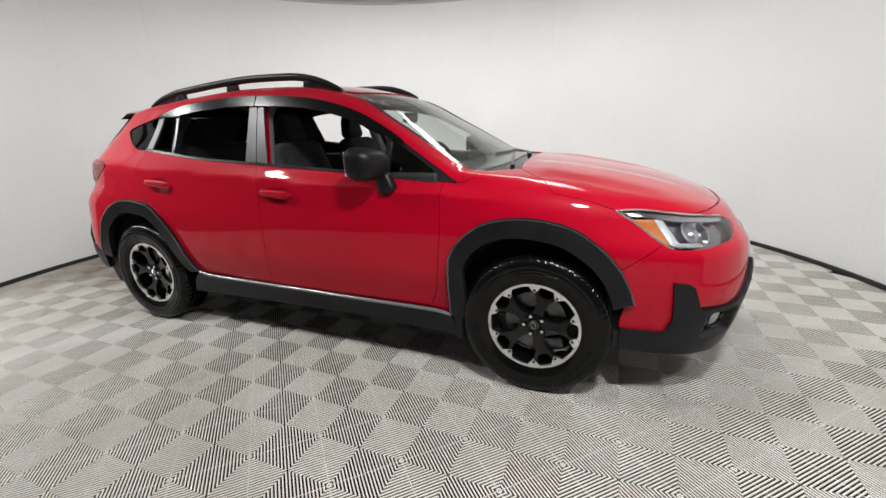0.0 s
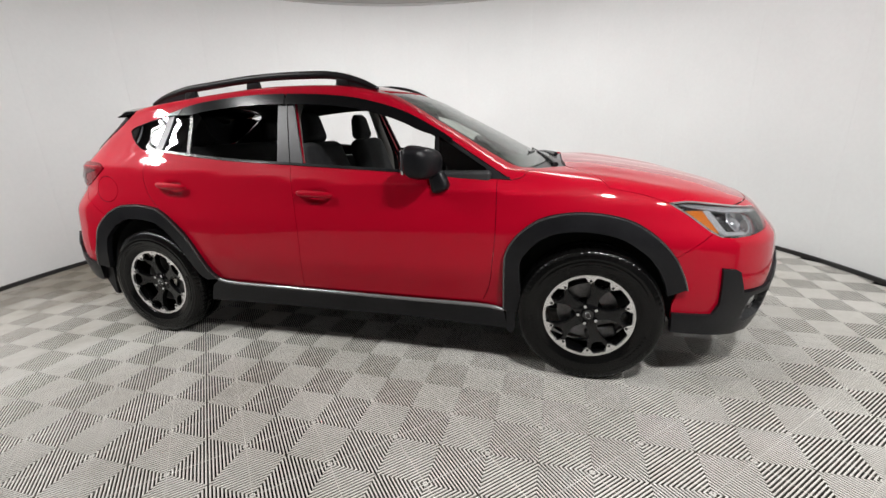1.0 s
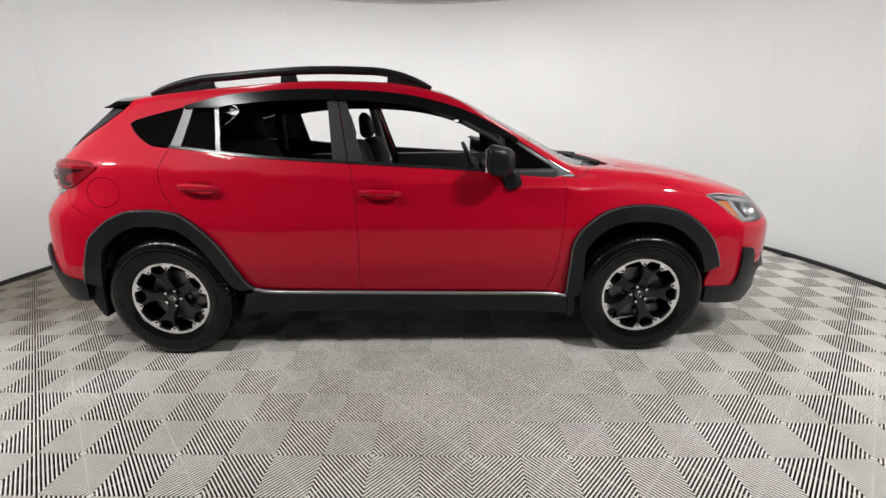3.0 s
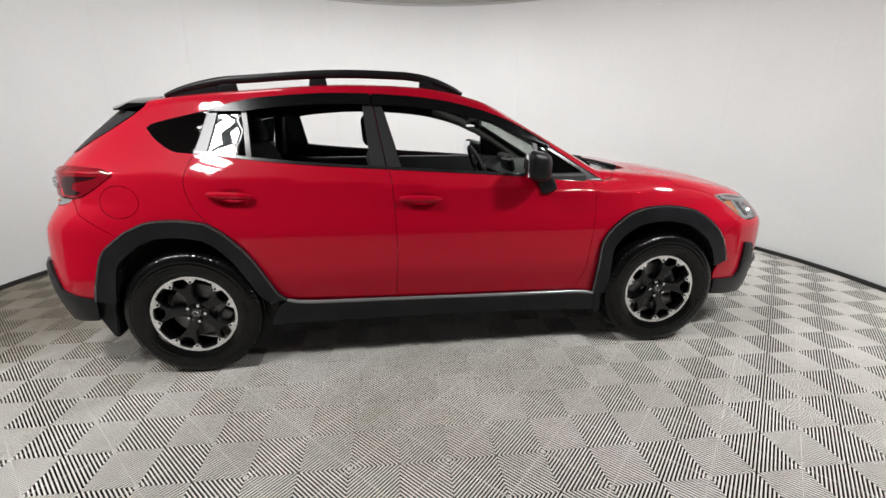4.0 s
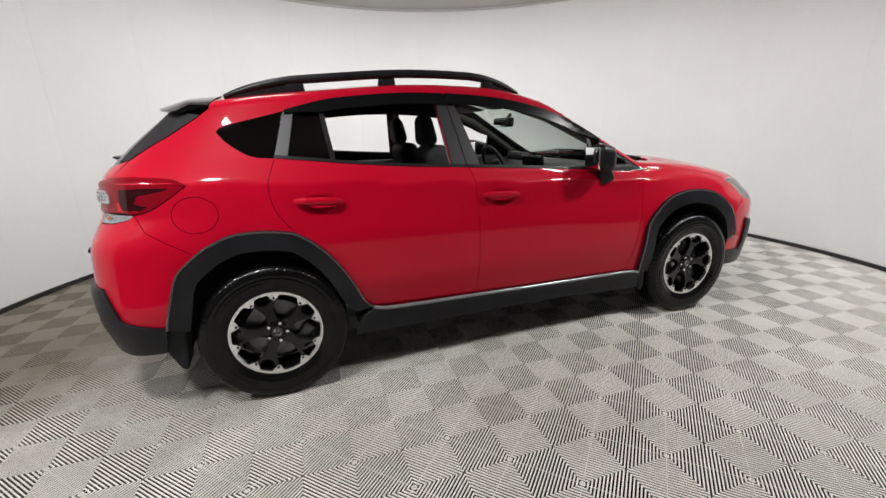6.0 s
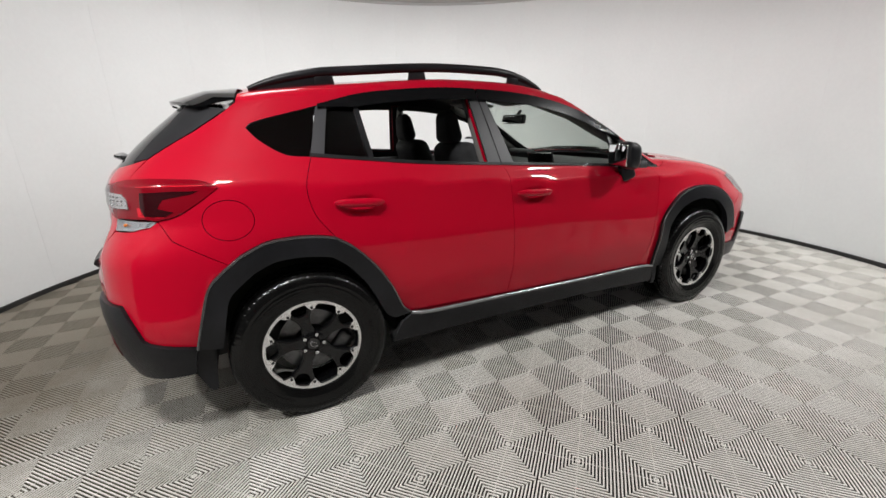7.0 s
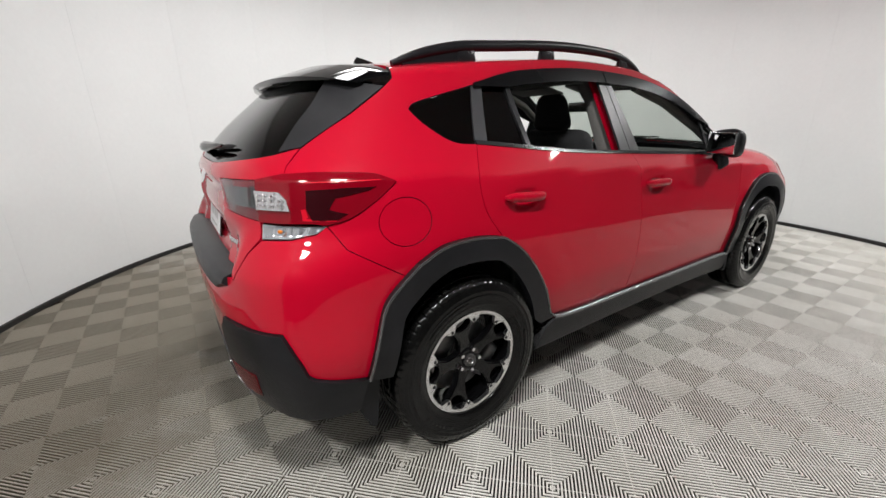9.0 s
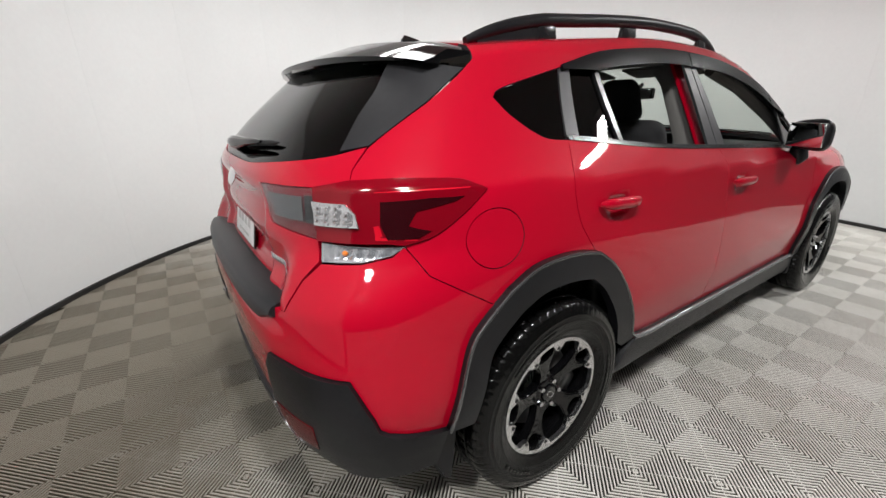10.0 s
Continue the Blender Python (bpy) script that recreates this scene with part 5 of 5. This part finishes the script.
def wheel():
    w = new("wheel")
    w.parent = car
    part("tyre", tyre_mesh(), RUBBER, w, "black road tyre with a moulded sidewall", angle=28)
    # raised sidewall lettering as plain bars
    bm = bmesh.new()
    for start, count in ((20, 8), (140, 9), (255, 7)):
        for k in range(count):
            a = start + k * 4.6
            x, z = polar(0.272, a)
            soft_box(bm, (0.024, 0.0022, 0.013), (x, -0.1128, z), 0.0006, (0, 90 - a, 0), 1)
    tagged(part("sidewall_mark", bm, RUBBER, w, "raised sidewall marks"), kind="stuff")
    bm = bmesh.new()
    lathe(bm, [(0.217, 0.092), (0.2235, 0.094), (0.2235, 0.088), (0.212, 0.080), (0.204, 0.055), (0.200, 0.0), (0.205, -0.06), (0.22, -0.09)], "y", 72)
    part("rim_barrel", bm, LACQUER, w)
    # bright outer ring with ten inward tabs
    outer = [polar(0.2195, 2.5 * i) for i in range(144)]
    inner_edge = []
    for i in range(240):
        a = 1.5 * i
        d = abs((a + 36) % 72 - 36)                     # degrees from the nearest spoke's middle
        r = 0.2045 - 0.031 * max(0.0, 1 - abs(d - 16.5) / 7.6) ** 0.6 if abs(d - 16.5) < 7.6 else 0.2045
        inner_edge.append(polar(r, a))
    part("bright_ring", flat_shape(outer, [inner_edge], 0.016, lambda r: 0.089 + 0.06 * (r - 0.17), 0.012), SILVER, w, "machined silver rim edge", angle=30)
    for k in range(5):
        for d in (-16.5, 16.5):
            bm = bmesh.new()
            x, z = polar(0.186, 72 * k + d)
            lathe(bm, [(0.0068, -0.004), (0.0068, 0.0015), (0.001, 0.0015)], "y", 12)
            bm.transform(pose(x, -0.0897, z))
            part("rim_screw", bm, DARK, w)
    # five forked black spokes
    half = [(0.035, 0.034), (0.060, 0.029), (0.090, 0.023), (0.112, 0.025), (0.140, 0.036), (0.165, 0.051), (0.182, 0.064), (0.190, 0.056), (0.192, 0.046), (0.180, 0.036), (0.162, 0.028), (0.154, 0.014), (0.152, 0.0)]
    shape = [(r, -y) for r, y in half[:-1]] + [half[-1]] + [(r, y) for r, y in half[:-1]][::-1]
    dish = lambda r: 0.058 + 0.026 * min(1, (r / 0.19)) ** 1.5
    for k in range(5):
        c, s = math.cos(radians(72 * k)), math.sin(radians(72 * k))
        bm = flat_shape([(x * c - y * s, x * s + y * c) for x, y in shape], [], 0.030, dish, 0.014)
        rims = [e for e in bm.edges if len(e.link_faces) == 2 and e.calc_face_angle() > 1.0 and min(v.co.y for v in e.verts) < -0.035 and max(v.co.y for v in e.verts) < -dish(0.06) + 0.004]
        bmesh.ops.bevel(bm, geom=rims, offset=0.004, segments=2, affect="EDGES", clamp_overlap=True)
        part("spoke", bm, LACQUER, w, angle=30)
    bm = bmesh.new()
    lathe(bm, [(0.060, 0.030), (0.060, 0.058), (0.054, 0.063), (0.034, 0.066), (0.032, 0.058), (0.001, 0.058)], "y", 40)
    part("hub", bm, LACQUER, w)
    bm = bmesh.new()
    lathe(bm, [(0.030, 0.058), (0.030, 0.072), (0.027, 0.076), (0.001, 0.078)], "y", 32)
    cap_ob = part("centre_cap", bm, GLOSS, w, "black centre cap with an oval emblem")
    bm = bmesh.new()
    lathe(bm, [(1.0, 0.0), (0.92, 0.5), (0.85, 0.5), (0.8, 0.0)], "y", 28)
    bm.transform(pose(0, -0.0775, 0) @ Matrix.Diagonal((0.019, 0.003, 0.012, 1)))
    part("emblem", bm, CHROME, cap_ob)
    for k in range(5):
        bm = bmesh.new()
        x, z = polar(0.047, 72 * k + 36)
        lathe(bm, [(0.0105, 0.05), (0.0105, 0.072), (0.008, 0.078), (0.001, 0.079)], "y", 6)
        bm.transform(pose(x, 0, z))
        part("lug_nut", bm, CHROME, w)
    bm = bmesh.new()
    lathe(bm, [(0.075, -0.02), (0.075, 0.02), (0.148, 0.018), (0.148, -0.006), (0.075, -0.006)], "y", 48)
    part("brake_disc", bm, STEEL, w)
    bm = bmesh.new()
    soft_box(bm, (0.07, 0.08, 0.15), (0.128, 0.0, 0.03), 0.018)
    part("brake_caliper", bm, STEEL, w)
    return w


rear = wheel()
rear.matrix_local = pose(-WHEEL_X, -0.778, WHEEL_Z, 0, 40, 0)
for x, s, spin in ((WHEEL_X, -1, 71), (-WHEEL_X, 1, 20), (WHEEL_X, 1, 60)):
    c = copy_thing(rear, pose(x, 0.778 * s, WHEEL_Z, 0, spin, 0 if s < 0 else 180))

# ---- inside the cabin ----
def seat(x, y, wide, name, recline=18, label="black cloth front seat with headrest", head=True):
    s = new(name)
    s.parent = car
    tagged(s, label)
    bm = bmesh.new()
    soft_box(bm, (0.52, wide, 0.15), (x + 0.05, y, 0.60), 0.06, (0, -6, 0), 4)
    part("cushion", bm, FABRIC, s)
    bm = bmesh.new()
    soft_box(bm, (0.16, wide, 0.62), (x - 0.28, y, 0.90), 0.065, (0, -recline, 0), 4, 0.86)
    part("backrest", bm, FABRIC, s)
    heads_at = (y,) if head is True else head
    for hy in heads_at:
        bm = bmesh.new()
        soft_box(bm, (0.10, 0.25, 0.19), (x - 0.405, hy, 1.285), 0.048, (0, -8, 0), 5, 0.74)
        hr = part("headrest", bm, FABRIC, s)
        for d in (-0.06, 0.06):
            bm = bmesh.new()
            tube(bm, [(x - 0.37, hy + d, 1.15), (x - 0.40, hy + d, 1.23)], 0.007, 8)
            part("headrest_post", bm, CHROME, hr)
    return s


seat(0.02, -0.36, 0.50, "front_seat")
seat(0.02, 0.36, 0.50, "front_seat")
seat(-0.86, 0.0, 1.22, "rear_bench", 22, "black cloth rear bench with headrests", (-0.40, 0.40))
bm = bmesh.new()
row = []
for y in np.linspace(-0.70, 0.70, 21):
    row.append([bm.verts.new((x, y, z)) for x, z in ((1.02, 1.02), (0.80, 1.035 + 0.012 * math.exp(-((y - 0.36) / 0.16) ** 2)), (0.62, 1.015), (0.56, 0.96), (0.60, 0.80), (0.70, 0.62), (1.02, 0.60))])
for a, b in zip(row, row[1:]):
    for c in range(7):
        bm.faces.new((a[c], a[(c + 1) % 7], b[(c + 1) % 7], b[c]))
bm.faces.new(row[0])
bm.faces.new(row[-1][::-1])
bmesh.ops.recalc_face_normals(bm, faces=bm.faces)
dash = part("dashboard", bm, TRIM, car, "dark grained dashboard", angle=50)
bm = bmesh.new()
soft_box(bm, (0.03, 0.30, 0.12), (0.60, 0.0, 1.02), 0.015, (0, -12, 0))
part("display_hood", bm, SATIN, dash)
bm = bmesh.new()
soft_box(bm, (0.006, 0.19, 0.11), (0.575, 0.0, 0.915), 0.003, (0, -12, 0))
part("touch_screen", bm, GLOSS, dash)
for y in (-0.13, 0.13, -0.62, 0.62):
    bm = bmesh.new()
    soft_box(bm, (0.012, 0.07, 0.085), (0.565, y, 0.935), 0.006, (0, -12, 0))
    part("air_vent", bm, SILVER, dash)
bm = bmesh.new()
soft_box(bm, (0.06, 0.34, 0.11), (0.68, 0.36, 1.035), 0.03, (0, -15, 0))
part("instrument_hood", bm, TRIM, dash)
# steering wheel
bm = bmesh.new()
ringpts = [(0.185 * math.cos(a), 0.185 * math.sin(a)) for a in np.linspace(0, 2 * math.pi, 41)]
tube(bm, [(0, u, v) for u, v in ringpts], 0.016, 10)
m = pose(0.455, 0.36, 0.97, 0, -24, 0)
bm.transform(m)
steering = part("steering_wheel", bm, TRIM, car, "black steering wheel")
bm = bmesh.new()
soft_box(bm, (0.05, 0.15, 0.13), (0.02, 0, -0.01), 0.03)
for u, v, sx, sy in ((0.11, 0, 0.12, 0.03), (-0.11, 0, 0.12, 0.03), (0, -0.11, 0.04, 0.13)):
    soft_box(bm, (0.02, sx, sy), (0.012, u, v), 0.008)
bm.transform(m)
part("wheel_hub", bm, TRIM, steering)
bm = bmesh.new()
soft_box(bm, (0.55, 0.20, 0.24), (0.28, 0, 0.66), 0.03)
part("centre_console", bm, TRIM, car)
# rear-view mirror and sun visors
bm = bmesh.new()
soft_box(bm, (0.035, 0.23, 0.065), (0.34, 0.0, 1.325), 0.014, (0, 12, 8))
tube(bm, [(0.36, 0, 1.34), (0.40, 0, 1.385)], 0.012, 8)
inner_mirror = part("rear_view_mirror", bm, TRIM, car)
bm = bmesh.new()
soft_box(bm, (0.004, 0.20, 0.05), (0.320, -0.002, 1.322), 0.0015, (0, 12, 8))
part("mirror_glass", bm, MIRROR, inner_mirror)
for s in (-1, 1):
    bm = bmesh.new()
    soft_box(bm, (0.17, 0.40, 0.016), (0.13, 0.27 * s, 1.435), 0.007, (0, 12, 0))
    part("sun_visor", bm, LINER, car)
    # pillar linings, seen through the windows
    bm = bmesh.new()
    tube(bm, [(-0.28, 0.71 * s, 0.60), (-0.29, 0.685 * s, 1.05), (-0.345, 0.575 * s, 1.36), (-0.35, 0.53 * s, 1.42)], [0.06, 0.050, 0.040, 0.040], 10, 0.6)
    part("pillar_lining", bm, LINER, car)
    bm = bmesh.new()
    tube(bm, [(0.93, 0.715 * s, 1.0), (0.62, 0.645 * s, 1.19), (0.34, 0.575 * s, 1.34), (0.10, 0.53 * s, 1.42)], 0.028, 10)
    part("pillar_lining", bm, LINER, car)
    bm = bmesh.new()
    tube(bm, [(-1.17, 0.67 * s, 1.10), (-1.15, 0.60 * s, 1.30), (-1.12, 0.53 * s, 1.40)], 0.05, 10, 0.8)
    part("pillar_lining", bm, TRIM, car)
    # door cards
    for x0, x1 in ((-0.20, 0.84), (-1.05, -0.30)):
        bm = bmesh.new()
        soft_box(bm, (x1 - x0, 0.05, 0.62), ((x0 + x1) / 2, 0.765 * s, 0.74), 0.02)
        part("door_card", bm, TRIM, car)
bm = bmesh.new()
soft_box(bm, (0.75, 1.30, 0.03), (-1.50, 0, 0.98), 0.01)
part("luggage_cover", bm, TRIM, car)

# ---- floor tiles: rings of square ribs, each tile an open grid ----
PITCH, LATTICE, TURN_F = 0.19927 * math.sqrt(2) / 22, 0.19927, -0.0164
LAT0 = (0.1297, -1.4394)


def tile_arrays():
    v, f, slot = [], [], []
    w, h = PITCH * 0.255, 0.0190
    for k in range(11):
        r = PITCH * (k + 0.5)
        for s in range(4):
            c, d = ((1, 0), (0, 1), (-1, 0), (0, -1))[s]
            rot = lambda x, y: (x * c - y * d, x * d + y * c)
            a, b, lo = r - w, r + w, -h
            # below m the walls take the GAP colour, darkened for the gap's depth
            m, e = -0.0029, 0.0008
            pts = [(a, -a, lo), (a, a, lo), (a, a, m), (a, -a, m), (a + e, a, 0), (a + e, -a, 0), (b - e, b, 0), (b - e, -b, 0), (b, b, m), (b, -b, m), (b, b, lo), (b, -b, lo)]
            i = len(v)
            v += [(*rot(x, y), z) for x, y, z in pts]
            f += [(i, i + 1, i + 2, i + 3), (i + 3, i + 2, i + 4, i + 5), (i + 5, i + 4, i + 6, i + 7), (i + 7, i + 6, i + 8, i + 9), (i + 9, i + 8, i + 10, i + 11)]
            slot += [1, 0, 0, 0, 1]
    for s in range(2):                                   # low cross ribs that tie the rings together
        for y0, y1 in ((-0.0015, 0.0015),):
            i = len(v)
            e = PITCH * 11
            pts = [(-e, y0), (e, y0), (e, y1), (-e, y1)]
            v += [((x, y, -0.0025) if s == 0 else (y, x, -0.0025)) for x, y in pts]
            f.append((i, i + 1, i + 2, i + 3) if s == 0 else (i + 3, i + 2, i + 1, i))
            slot.append(0)
    return np.array(v), f, slot


tv, tf, tslot = tile_arrays()
me = bpy.data.meshes.new("tile")
me.from_pydata(tv.tolist(), [], tf)
me.materials.append(TILE)
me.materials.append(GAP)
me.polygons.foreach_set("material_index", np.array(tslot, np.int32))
places = []
for i in range(-22, 23):
    for j in range(-18, 30):
        if (i + j) % 2 == 0:
            u, v = i * LATTICE, j * LATTICE
            x = LAT0[0] + math.cos(TURN_F) * u - math.sin(TURN_F) * v
            y = LAT0[1] + math.sin(TURN_F) * u + math.cos(TURN_F) * v
            if math.hypot(x - ROOM[0], y - ROOM[1]) < (RADIUS + 0.10 if y > -1.3 else ALCOVE + 0.06):
                places.append((x, y))
places.sort(key=lambda p: (p[0] * 0.55) ** 2 + (p[1] + 1.3) ** 2)
tile_turn = 45 + math.degrees(TURN_F)
for x, y in places[:300]:
    ob = new("tile", me)
    ob.parent = floor
    ob.matrix_local = pose(x, y, 0, 0, 0, tile_turn + 90 * random.randrange(4))
a = radians(tile_turn)
base = np.c_[tv[:, 0] * math.cos(a) - tv[:, 1] * math.sin(a), tv[:, 0] * math.sin(a) + tv[:, 1] * math.cos(a), tv[:, 2]]
allv, allf = [], []
for x, y in places[300:]:
    s = len(allv) * len(base)
    allv.append(base + (x, y, 0))
    allf += [tuple(k + s for k in q) for q in tf]
me2 = bpy.data.meshes.new("far_tiles")
me2.from_pydata(np.vstack(allv).tolist(), [], allf)
me2.materials.append(TILE)
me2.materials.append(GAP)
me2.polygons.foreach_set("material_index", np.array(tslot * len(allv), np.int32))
far = new("far_tiles", me2)
far.parent = floor
tagged(far, "more of the same ribbed tiles", kind="stuff")
